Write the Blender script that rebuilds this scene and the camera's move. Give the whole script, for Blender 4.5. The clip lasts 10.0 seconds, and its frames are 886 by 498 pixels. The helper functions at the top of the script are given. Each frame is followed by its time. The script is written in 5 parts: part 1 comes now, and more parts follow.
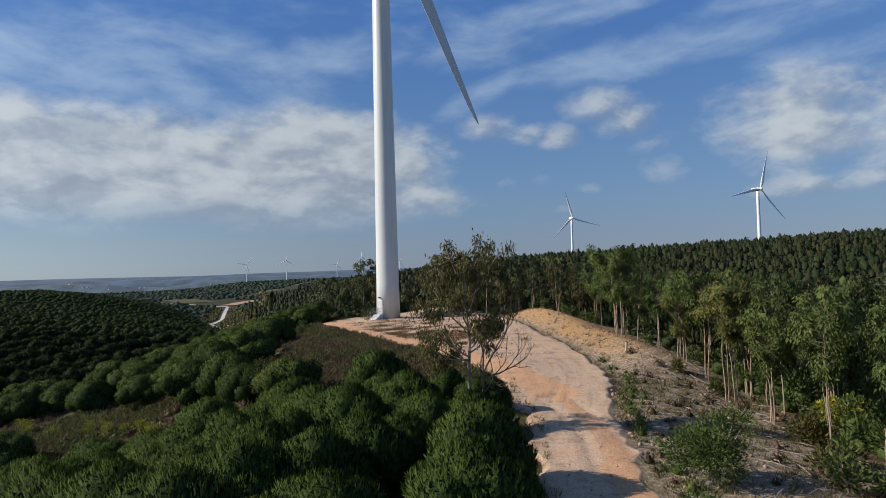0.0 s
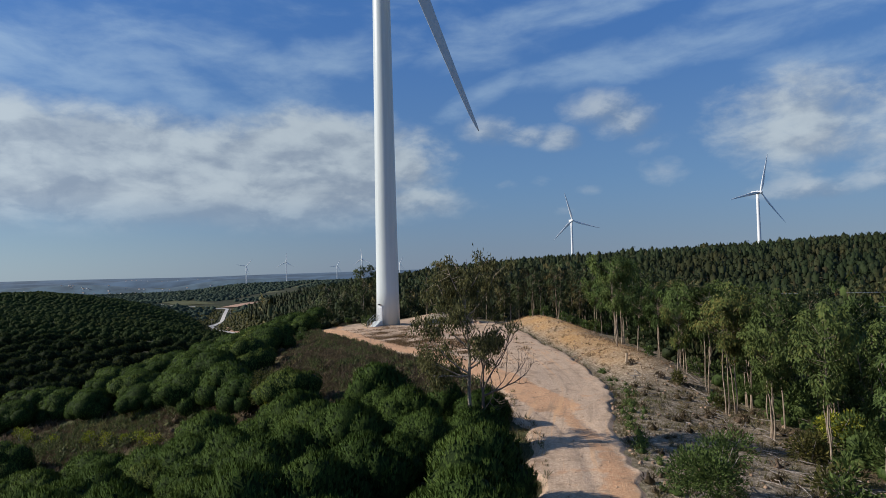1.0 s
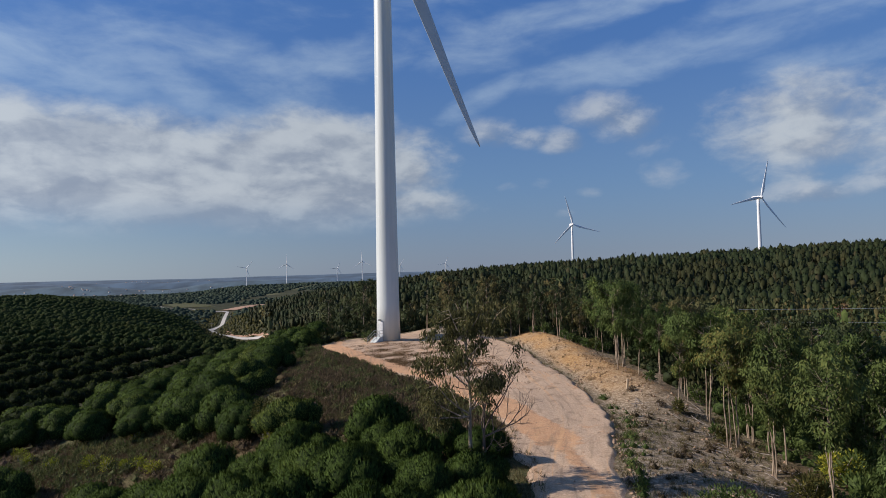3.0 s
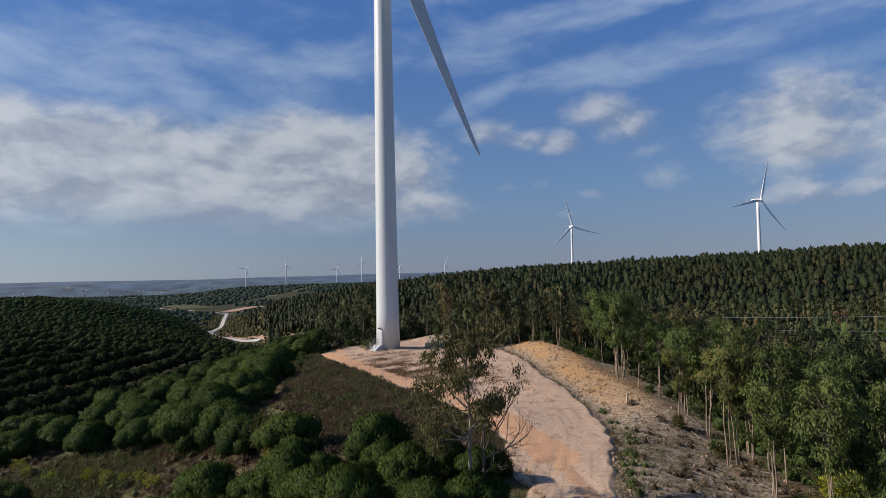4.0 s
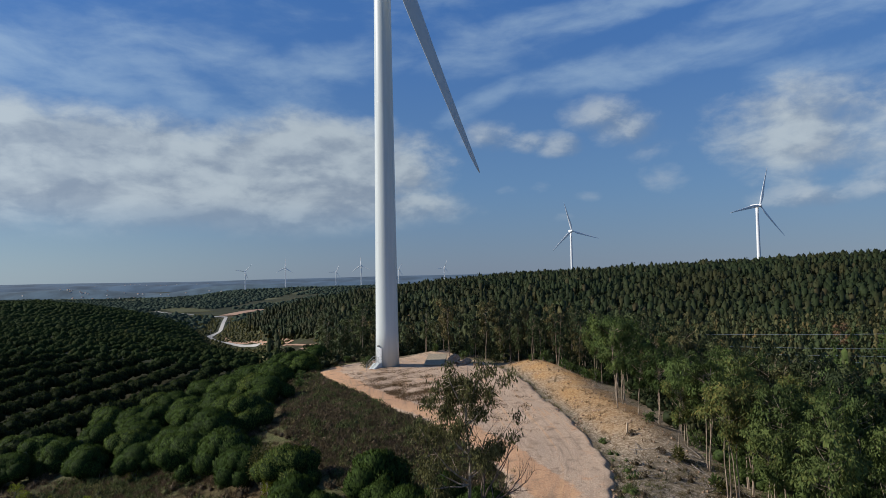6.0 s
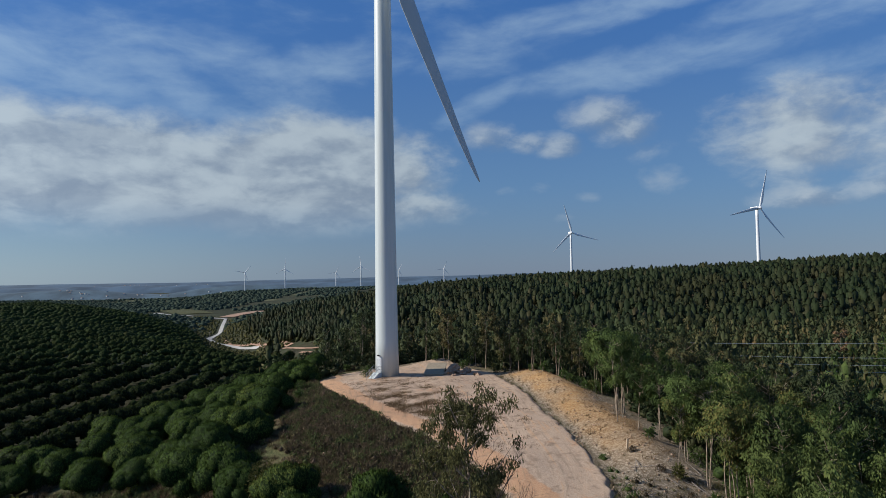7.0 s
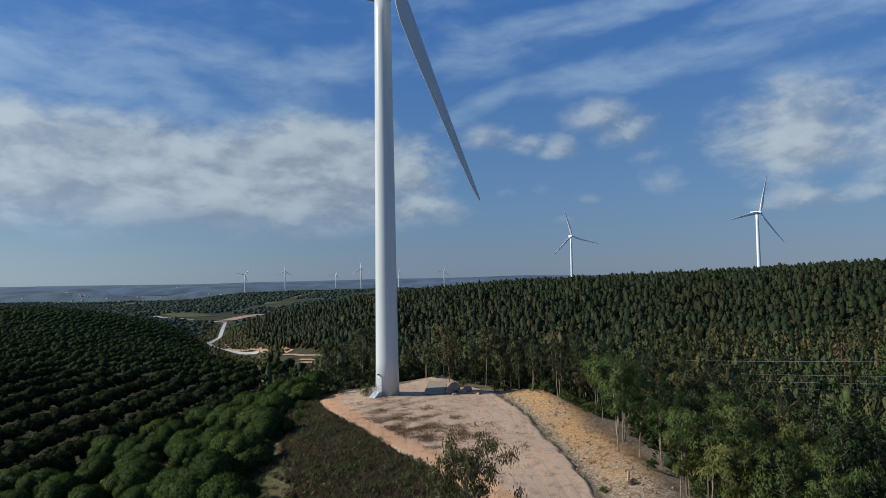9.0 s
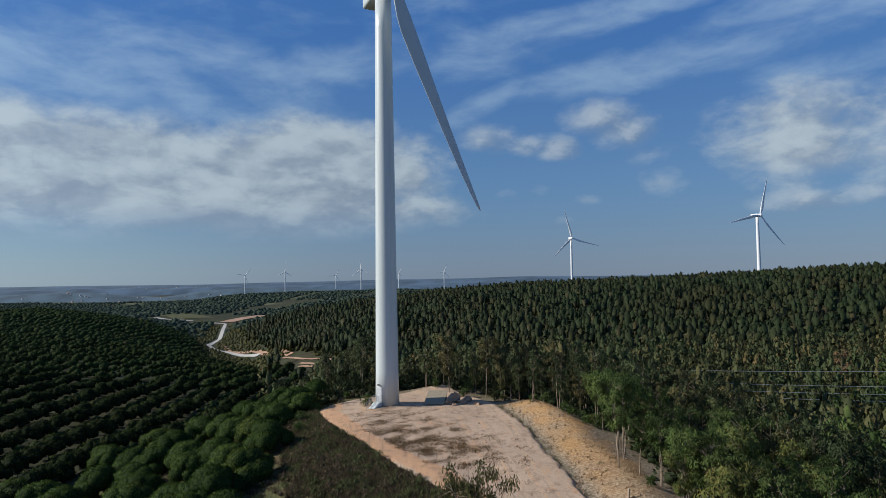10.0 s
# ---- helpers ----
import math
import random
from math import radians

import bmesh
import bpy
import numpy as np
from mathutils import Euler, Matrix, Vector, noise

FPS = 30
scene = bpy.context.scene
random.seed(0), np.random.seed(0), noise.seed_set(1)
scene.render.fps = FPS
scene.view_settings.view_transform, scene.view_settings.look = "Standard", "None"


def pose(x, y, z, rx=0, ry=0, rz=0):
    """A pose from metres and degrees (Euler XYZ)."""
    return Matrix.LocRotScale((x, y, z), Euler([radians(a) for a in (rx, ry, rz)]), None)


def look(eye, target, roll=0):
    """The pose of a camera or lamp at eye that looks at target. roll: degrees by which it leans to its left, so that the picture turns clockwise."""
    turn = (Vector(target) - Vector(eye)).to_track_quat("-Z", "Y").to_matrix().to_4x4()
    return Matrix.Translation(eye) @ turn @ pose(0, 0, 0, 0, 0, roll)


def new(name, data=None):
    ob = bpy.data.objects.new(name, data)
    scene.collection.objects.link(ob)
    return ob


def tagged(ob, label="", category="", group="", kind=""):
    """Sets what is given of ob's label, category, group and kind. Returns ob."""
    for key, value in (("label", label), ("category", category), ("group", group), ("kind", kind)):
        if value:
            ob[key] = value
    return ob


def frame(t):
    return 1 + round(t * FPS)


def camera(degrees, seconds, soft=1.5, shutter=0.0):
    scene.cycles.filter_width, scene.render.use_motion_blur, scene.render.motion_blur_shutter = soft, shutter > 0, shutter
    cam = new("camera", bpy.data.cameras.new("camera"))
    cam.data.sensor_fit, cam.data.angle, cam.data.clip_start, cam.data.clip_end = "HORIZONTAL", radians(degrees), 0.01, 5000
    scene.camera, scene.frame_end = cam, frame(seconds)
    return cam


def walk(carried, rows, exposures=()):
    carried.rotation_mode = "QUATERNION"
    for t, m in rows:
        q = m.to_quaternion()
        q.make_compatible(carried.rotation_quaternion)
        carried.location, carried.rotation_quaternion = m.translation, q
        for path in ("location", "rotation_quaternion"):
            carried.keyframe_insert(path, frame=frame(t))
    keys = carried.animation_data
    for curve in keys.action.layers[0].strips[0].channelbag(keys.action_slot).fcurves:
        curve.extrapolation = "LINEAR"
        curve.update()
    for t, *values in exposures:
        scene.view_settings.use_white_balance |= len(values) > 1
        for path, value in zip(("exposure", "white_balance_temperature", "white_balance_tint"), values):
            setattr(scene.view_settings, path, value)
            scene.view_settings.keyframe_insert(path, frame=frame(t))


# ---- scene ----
cam = camera(70.0, 10.0, 0.7)
PATH = [
    (0, (0.103, 0.850, 9.467), (0.1030, 2.8488, 9.5368), -1.55),
    (0.5, (0.103, 0.850, 9.884), (0.1032, 2.8487, 9.9565), -1.49),
    (1, (0.103, 0.850, 10.371), (0.1035, 2.8486, 10.4461), -1.44),
    (1.5, (0.103, 0.850, 10.945), (0.1032, 2.8486, 11.0205), -1.39),
    (2, (0.103, 0.850, 11.551), (0.1026, 2.8485, 11.6281), -1.33),
    (2.5, (0.103, 0.850, 12.157), (0.1024, 2.8484, 12.2361), -1.30),
    (4, (0.103, 0.850, 14.022), (0.1039, 2.8482, 14.1066), -1.18),
    (4.5, (0.103, 0.850, 14.688), (0.1047, 2.8481, 14.7738), -1.13),
    (5, (0.103, 0.850, 15.348), (0.1053, 2.8481, 15.4363), -1.10),
    (5.5, (0.103, 0.850, 16.005), (0.1057, 2.8480, 16.0950), -1.09),
    (7, (0.103, 0.850, 18.232), (0.1069, 2.8478, 18.3258), -1.01),
    (7.5, (0.103, 0.850, 18.967), (0.1071, 2.8478, 19.0613), -1.01),
    (8, (0.103, 0.850, 19.727), (0.1071, 2.8477, 19.8231), -1.01),
    (8.5, (0.103, 0.850, 20.507), (0.1070, 2.8476, 20.6040), -1.00),
    (9, (0.103, 0.850, 21.271), (0.1067, 2.8476, 21.3695), -0.98),
    (9.5, (0.103, 0.850, 22.062), (0.1066, 2.8475, 22.1617), -0.94),
    (10, (0.103, 0.850, 22.930), (0.1065, 2.8475, 23.0306), -0.89),
]
EXPOSURES = [(0.0, 0.17, 6850, 12), (0.5, 0.17, 6800, 14), (1.0, 0.07, 6500, 9), (2.0, 0.06, 6480, 10), (2.5, 0.08, 6650, 12), (4.0, 0.06, 6800, 16), (4.5, 0.04, 6480, 11), (5.0, 0.03, 6550, 15), (5.5, 0.02, 6550, 10),
             (7.0, -0.02, 6350, 8), (7.5, 0.2, 7450, 6), (8.0, 0.2, 7050, 13), (8.5, -0.02, 6350, 8), (9.0, -0.02, 6330, 8), (9.5, 0.08, 6480, 10), (10.0, -0.02, 6330, 7)]
walk(cam, [(t, look(eye, target, roll)) for t, eye, target, roll in PATH], EXPOSURES)


# ---------------------------------------------------------------- light and sky
SUN_EL, SUN_AZ = radians(31.0), radians(-92.5)   # azimuth from +y towards +x
SUN_DIR = Vector((math.sin(SUN_AZ) * math.cos(SUN_EL), math.cos(SUN_AZ) * math.cos(SUN_EL), math.sin(SUN_EL)))
sun = new("sun", bpy.data.lights.new("sun", "SUN"))
sun.data.energy, sun.data.angle, sun.data.color = 4.9, radians(0.6), (1.0, 0.94, 0.85)
sun.matrix_world = look((0, 0, 60), Vector((0, 0, 60)) - SUN_DIR)


class Nodes:
    """Short hand for node trees."""

    def __init__(self, tree):
        self.tree = tree
        tree.nodes.clear()

    def add(self, kind, links=(), **settings):
        node = self.tree.nodes.new(kind)
        for key, value in settings.items():
            setattr(node, key, value)
        for socket, value in dict(links).items():
            self.set(node.inputs[socket], value)
        return node

    def set(self, socket, value):
        if isinstance(value, bpy.types.NodeSocket):
            self.tree.links.new(value, socket)
        else:
            socket.default_value = value

    def math(self, op, a, b=0.0, c=0.0, clamp=False):
        return self.add("ShaderNodeMath", {0: a, 1: b, 2: c}, operation=op, use_clamp=clamp).outputs[0]

    def smooth(self, v, lo, hi, to0=0.0, to1=1.0):
        return self.add("ShaderNodeMapRange", {0: v, 1: lo, 2: hi, 3: to0, 4: to1}, interpolation_type="SMOOTHSTEP").outputs[0]

    def noise(self, vec, scale, detail=4.0, rough=0.55, warp=0.0):
        return self.add("ShaderNodeTexNoise", {"Vector": vec, "Scale": scale, "Detail": detail, "Roughness": rough, "Distortion": warp}).outputs[0]

    def mix(self, f, a, b):
        n = self.add("ShaderNodeMix", data_type="RGBA")
        for i, v in ((0, f), (6, a), (7, b)):
            self.set(n.inputs[i], v)
        return n.outputs[2]

    def mapped(self, vec, scale=(1, 1, 1), rot=(0, 0, 0), loc=(0, 0, 0)):
        return self.add("ShaderNodeMapping", {0: vec, 1: loc, 2: rot, 3: scale}).outputs[0]


world = bpy.data.worlds.new("sky")
scene.world = world
world.use_nodes = True
w = Nodes(world.node_tree)
sky = w.add("ShaderNodeTexSky", sky_type="NISHITA", sun_disc=False, sun_elevation=SUN_EL, sun_rotation=SUN_AZ, altitude=100.0, air_density=1.0, dust_density=0.3, ozone_density=3.0)
way = w.add("ShaderNodeTexCoord").outputs["Generated"]
xyz = w.add("ShaderNodeSeparateXYZ", {0: way})
az = w.math("ARCTAN2", xyz.outputs[0], xyz.outputs[1])
el = w.math("ARCSINE", xyz.outputs[2])
flat = w.add("ShaderNodeCombineXYZ", {0: az, 1: w.math("MULTIPLY", el, 1.7), 2: 0.0}).outputs[0]
TO_SUN = (-0.022, 0.028, 0.0)


def oval(a, e, ra, re, turn=0.0):
    """1 in the middle of a cloud, 0 on its rim, below outside; angles in degrees."""
    u, v = w.math("SUBTRACT", az, radians(a)), w.math("SUBTRACT", el, radians(e))
    if turn:
        c, s = math.cos(radians(turn)), math.sin(radians(turn))
        u, v = w.math("ADD", w.math("MULTIPLY", u, c), w.math("MULTIPLY", v, s)), w.math("SUBTRACT", w.math("MULTIPLY", v, c), w.math("MULTIPLY", u, s))
    u, v = w.math("DIVIDE", u, radians(ra)), w.math("DIVIDE", v, radians(re))
    return w.math("SUBTRACT", 1.0, w.math("ADD", w.math("MULTIPLY", u, u), w.math("MULTIPLY", v, v)))


def most(parts):
    out = parts[0]
    for p in parts[1:]:
        out = w.math("MAXIMUM", out, p)
    return out


def rough(shift=(0, 0, 0)):
    p = w.mapped(flat, (1, 1, 1), (0, 0, 0), shift)
    return w.math("ADD", w.math("MULTIPLY", w.noise(p, 7.0, 4.0, 0.5, 0.4), 0.55), w.math("MULTIPLY", w.noise(p, 19.0, 8.0, 0.62, 0.25), 0.45))


billow, towards = rough(), rough(TO_SUN)
lit = w.smooth(w.math("SUBTRACT", billow, towards), -0.10, 0.11)

# heaped clouds
HEAPS = ((4.6, 12.6, 2.8, 1.4), (7.8, 12.0, 2.6, 0.9), (10.6, 11.6, 2.2, 1.1), (14.6, 13.9, 3.2, 1.6), (16.6, 12.6, 3.2, 1.6), (30.2, 5.9, 3.8, 0.9), (34.8, 6.4, 3.2, 1.2), (60, 10, 14, 4), (100, 14, 20, 6), (170, 16, 26, 7), (-130, 15, 24, 6))
SCRAPS = ((18.4, 10.8, 2.6, 1.4), (8.9, 7.9, 1.3, 0.8), (6.2, 7.7, 1.6, 0.7), (19.8, 8.3, 2.4, 1.5), (13.0, 6.9, 1.5, 0.7), (11.0, 5.2, 1.4, 0.6), (-0.4, 10.6, 3.0, 1.6), (-3.0, 12.8, 2.6, 1.6), (33.0, 9.6, 4.0, 1.4), (25.2, 13.4, 3.4, 1.5), (29.2, 13.9, 4.2, 1.9), (33.6, 12.6, 3.8, 1.7), (37.5, 12.0, 3.6, 2.0))
heaps, away = most([oval(*p) for p in HEAPS] + [w.math("SUBTRACT", oval(*p), 0.75) for p in SCRAPS]), most([oval(a + 0.3 * ra, e - 0.36 * re, ra, re) for a, e, ra, re in HEAPS])
heap_d = w.math("ADD", heaps, w.math("MULTIPLY", w.math("SUBTRACT", billow, 0.5), 4.8))
heap_a = w.smooth(heap_d, -0.55, 1.7, 0.0, 0.76)
heap_l = w.math("ADD", w.math("MULTIPLY", w.math("SUBTRACT", heaps, away), 0.75), w.math("MULTIPLY", w.math("SUBTRACT", lit, 0.5), 0.7))
heap_c = w.mix(w.smooth(heap_l, -0.65, 0.6), (2.2, 3.0, 4.3, 1), (5.3, 6.0, 6.7, 1))

# the long bank in the west
layer = w.mapped(flat, (0.9, 1.15, 1), (0, 0, radians(4)))
fold, fold_sun = w.noise(layer, 8.0, 7.0, 0.52, 0.3), w.noise(w.mapped(layer, (1, 1, 1), (0, 0, 0), (-0.02, 0.05, 0)), 8.0, 7.0, 0.52, 0.3)
bank = most([oval(-31, 9.0, 22, 5.2), oval(-12.0, 9.6, 12.5, 5.0), oval(-48, 9, 22, 6), oval(-16, 6.4, 18, 2.6), w.math("SUBTRACT", oval(31, 11.0, 11, 5.5), 0.55)])
bank_d = w.math("ADD", bank, w.math("ADD", w.math("MULTIPLY", w.math("SUBTRACT", billow, 0.5), 2.0), w.math("MULTIPLY", w.math("SUBTRACT", fold, 0.5), 0.9)))
bank_a = w.math("MULTIPLY", w.smooth(bank_d, -0.3, 0.6, 0.0, 0.93), w.smooth(el, radians(2.2), radians(7.5)))
bank_l = w.math("ADD", w.math("ADD", w.smooth(w.math("SUBTRACT", fold, fold_sun), -0.14, 0.14), w.math("MULTIPLY", w.math("SUBTRACT", el, radians(8.5)), 3.4)), w.math("ADD", w.math("MULTIPLY", w.math("SUBTRACT", billow, 0.5), 1.2), w.math("MULTIPLY", w.math("SUBTRACT", lit, 0.5), 0.45)))
bank_c = w.mix(w.smooth(bank_l, -0.5, 1.4), (2.8, 3.5, 4.55, 1), (5.2, 6.0, 6.7, 1))

# thin streaks high up
thread = w.mapped(flat, (1.0, 1.6, 1), (0, 0, radians(-21)))
veil = w.noise(thread, 6.5, 6.0, 0.58, 0.25)
streaks = most([oval(21, 18.2, 15, 1.9, 7), oval(33, 15.8, 7, 1.5, 4), oval(30, 21.0, 12, 1.6, 10), oval(36, 20.0, 9, 2.0, 12), oval(6, 20.5, 8, 2.2, 12), oval(4, 15.6, 4.5, 1.1, 24), oval(-17, 17.5, 9, 2.9, -16), oval(-8, 19.5, 7, 2.2, 8), oval(15, 22.5, 16, 1.6, 8), oval(-33, 17.5, 13, 4.5, -6), oval(-22, 16.4, 9, 2.6, -24), oval(20, 34, 40, 8, 12), oval(-40, 38, 36, 7, -10)])
thin = w.smooth(w.math("ADD", streaks, w.math("MULTIPLY", w.math("SUBTRACT", veil, 0.5), 4.4)), -0.4, 2.0, 0.0, 0.66)

# clear air: deep blue above, grey-blue haze low down
high = w.smooth(el, radians(0.0), radians(25))
tone = w.mix(high, (1.5, 2.95, 5.05, 1), (0.55, 1.85, 5.25, 1))
low = w.mix(w.smooth(az, radians(-40), radians(5)), (2.5, 3.65, 4.85, 1), (1.65, 2.45, 3.95, 1))
tone = w.mix(w.smooth(el, radians(0.0), radians(9.0)), low, tone)
air = w.mix(w.smooth(el, radians(25), radians(60), 0.8, 0.2), sky.outputs[0], tone)
air = w.mix(thin, air, (3.8, 5.3, 7.2, 1))
air = w.mix(bank_a, air, bank_c)
air = w.mix(heap_a, air, heap_c)
# brighter towards the sun
side = w.math("ADD", w.smooth(az, radians(-75), radians(-4), 0.109, 0.083), w.smooth(az, radians(5), radians(45), 0.0, 0.006))
w.add("ShaderNodeOutputWorld", {0: w.add("ShaderNodeBackground", {0: air, 1: side}).outputs[0]})


# ---------------------------------------------------------------- materials
def material(name, build):
    m = bpy.data.materials.new(name)
    m.use_nodes = True
    n = Nodes(m.node_tree)
    n.add("ShaderNodeOutputMaterial", {0: build(n)})
    return m


def position(n):
    return n.add("ShaderNodeNewGeometry").outputs["Position"]


def local(n):
    return n.add("ShaderNodeTexCoord").outputs["Object"]


def surface(n, colour, rough=0.9, bump=None, height=0.05, metal=0.0, gloss=0.5):
    links = {"Base Color": colour, "Roughness": rough, "Metallic": metal, "Specular IOR Level": gloss}
    if bump is not None:
        links["Normal"] = n.add("ShaderNodeBump", {"Strength": 1.0, "Distance": height, "Height": bump}).outputs[0]
    return n.add("ShaderNodeBsdfPrincipled", links).outputs[0]


def foliage(name, dark, light, odd, odd_share=0.12, glow=0.25, whole=0.5, clump=3.0, relief=0.0, patches=0.0, wax=0.15, hollow=0.62):
    """Leaves: colour varies by leaf, by plant and by height of the noise; a little light passes through."""
    def build(n):
        isle = n.add("ShaderNodeNewGeometry").outputs["Random Per Island"]
        plant = n.math("FRACT", n.math("ADD", n.add("ShaderNodeObjectInfo").outputs["Random"], n.add("ShaderNodeAttribute", attribute_name="tint").outputs["Fac"]))
        pick = n.math("ADD", n.math("MULTIPLY", isle, 1 - whole), n.math("MULTIPLY", plant, whole))
        colour = n.mix(pick, (*dark, 1), (*light, 1))
        rare = n.math("ADD", n.math("MULTIPLY", plant, 0.75), n.math("MULTIPLY", isle, 0.25))
        colour = n.mix(n.smooth(rare, 1 - odd_share * 1.6, 1.0), colour, (*odd, 1))
        patch = n.smooth(n.noise(position(n), 0.022, 5, 0.6), 0.42, 0.66)
        colour = n.mix(n.math("MULTIPLY", patch, patches), colour, n.mix(pick, (dark[0] * 1.5, dark[1] * 1.05, dark[2] * 1.0, 1), (light[0] * 1.25, light[1] * 0.82, light[2] * 0.8, 1)))
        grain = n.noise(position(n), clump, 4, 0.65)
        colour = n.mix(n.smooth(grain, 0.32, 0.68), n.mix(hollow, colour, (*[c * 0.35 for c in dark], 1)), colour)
        # shade inside a crown is put in as darker colour on its core
        colour = n.mix(n.add("ShaderNodeAttribute", attribute_name="core_shade").outputs["Fac"], colour, (dark[0] * 0.6, dark[1] * 0.55, dark[2] * 0.6, 1))
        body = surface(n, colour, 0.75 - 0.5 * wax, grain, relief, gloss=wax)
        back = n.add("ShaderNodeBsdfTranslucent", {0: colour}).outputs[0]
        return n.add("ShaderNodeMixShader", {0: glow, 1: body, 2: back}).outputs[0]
    return material(name, build)


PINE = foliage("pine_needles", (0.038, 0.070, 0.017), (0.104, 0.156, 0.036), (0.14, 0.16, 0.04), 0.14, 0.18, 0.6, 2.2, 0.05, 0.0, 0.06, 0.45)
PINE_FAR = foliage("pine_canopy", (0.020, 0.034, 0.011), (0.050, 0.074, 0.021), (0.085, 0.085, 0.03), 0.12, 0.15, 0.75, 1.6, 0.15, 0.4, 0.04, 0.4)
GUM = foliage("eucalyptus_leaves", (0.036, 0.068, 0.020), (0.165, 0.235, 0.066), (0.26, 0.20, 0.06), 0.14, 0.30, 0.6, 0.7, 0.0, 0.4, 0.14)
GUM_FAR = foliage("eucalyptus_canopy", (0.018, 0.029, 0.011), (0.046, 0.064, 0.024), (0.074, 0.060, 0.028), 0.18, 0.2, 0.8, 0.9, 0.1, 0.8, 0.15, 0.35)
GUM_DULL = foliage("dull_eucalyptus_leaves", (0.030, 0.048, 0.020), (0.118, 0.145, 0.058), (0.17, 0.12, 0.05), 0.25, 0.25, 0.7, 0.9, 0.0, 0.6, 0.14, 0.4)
LONE = foliage("sparse_eucalyptus_leaves", (0.065, 0.066, 0.024), (0.23, 0.215, 0.085), (0.26, 0.17, 0.07), 0.08, 0.36, 0.0)
YELLOW = foliage("yellow_leaves", (0.14, 0.17, 0.02), (0.36, 0.38, 0.045), (0.46, 0.42, 0.05), 0.2, 0.3, 0.2)
OLIVE = foliage("olive_leaves", (0.06, 0.07, 0.02), (0.17, 0.15, 0.045), (0.24, 0.19, 0.05), 0.2, 0.3, 0.2)
SHRUB = foliage("shrub_leaves", (0.048, 0.080, 0.020), (0.150, 0.205, 0.058), (0.18, 0.19, 0.06), 0.12, 0.25, 0.3)
HEATHER = foliage("heather", (0.066, 0.050, 0.028), (0.195, 0.142, 0.082), (0.26, 0.18, 0.13), 0.25, 0.3, 0.5)
SCRUB = foliage("green_scrub", (0.056, 0.072, 0.024), (0.175, 0.195, 0.072), (0.24, 0.20, 0.09), 0.2, 0.3, 0.5)
# base colour lifted and blued to put distance haze on the woods
HAZED_WOOD = foliage("haze_paled_canopy", (0.050, 0.070, 0.052), (0.092, 0.116, 0.084), (0.10, 0.11, 0.07), 0.1, 0.1, 0.6, 0.1, 0.0, 0.0, 0.0)
GRASS = foliage("dry_grass", (0.10, 0.085, 0.035), (0.25, 0.20, 0.10), (0.12, 0.15, 0.04), 0.25, 0.2, 0.0)
BROWN_GRASS = foliage("brown_weeds", (0.14, 0.085, 0.042), (0.29, 0.18, 0.09), (0.17, 0.15, 0.07), 0.2, 0.15, 0.0)


def bark_build(a, b):
    def build(n):
        v = n.mapped(local(n), (6, 6, 1.2))
        k = n.noise(v, 1.6, 6, 0.6)
        return surface(n, n.mix(n.smooth(k, 0.35, 0.65), (*a, 1), (*b, 1)), 0.85, k, 0.03)
    return build


PINE_BARK = material("pine_bark", bark_build((0.07, 0.05, 0.04), (0.17, 0.12, 0.09)))
GUM_BARK = material("eucalyptus_bark", bark_build((0.15, 0.105, 0.07), (0.38, 0.30, 0.22)))
DRY_WOOD = material("dry_branches", bark_build((0.16, 0.13, 0.11), (0.36, 0.31, 0.27)))


def ground_build(n):
    p = position(n)
    big, mid, fine = n.noise(p, 0.035, 5, 0.6), n.noise(p, 0.35, 6, 0.6), n.noise(p, 3.5, 6, 0.65)
    litter = n.mix(n.smooth(mid, 0.35, 0.65), (0.080, 0.058, 0.030, 1), (0.175, 0.125, 0.072, 1))
    grassy = n.mix(n.smooth(fine, 0.4, 0.6), (0.065, 0.075, 0.030, 1), (0.140, 0.130, 0.062, 1))
    c = n.mix(n.smooth(n.math("ADD", big, n.math("MULTIPLY", mid, 0.4)), 0.6, 0.8), litter, grassy)
    stone = n.mix(n.smooth(fine, 0.45, 0.62), (0.22, 0.172, 0.120, 1), (0.43, 0.350, 0.265, 1))
    c = n.mix(n.add("ShaderNodeAttribute", attribute_name="stony").outputs["Fac"], c, stone)
    bare = n.mix(n.smooth(fine, 0.4, 0.6), (0.34, 0.182, 0.074, 1), (0.49, 0.312, 0.15, 1))
    c = n.mix(n.add("ShaderNodeAttribute", attribute_name="orange").outputs["Fac"], c, bare)
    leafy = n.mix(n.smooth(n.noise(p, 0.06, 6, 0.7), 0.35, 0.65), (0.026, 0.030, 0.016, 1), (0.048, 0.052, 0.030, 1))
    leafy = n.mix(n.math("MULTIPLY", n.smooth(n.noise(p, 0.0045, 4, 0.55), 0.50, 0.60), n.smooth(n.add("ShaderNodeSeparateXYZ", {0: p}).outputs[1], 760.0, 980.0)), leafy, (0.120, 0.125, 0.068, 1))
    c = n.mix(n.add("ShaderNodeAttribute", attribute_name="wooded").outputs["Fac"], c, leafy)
    return surface(n, c, 0.95, n.math("ADD", fine, n.math("MULTIPLY", n.noise(p, 14, 4), 0.35)), 0.12, gloss=0.1)


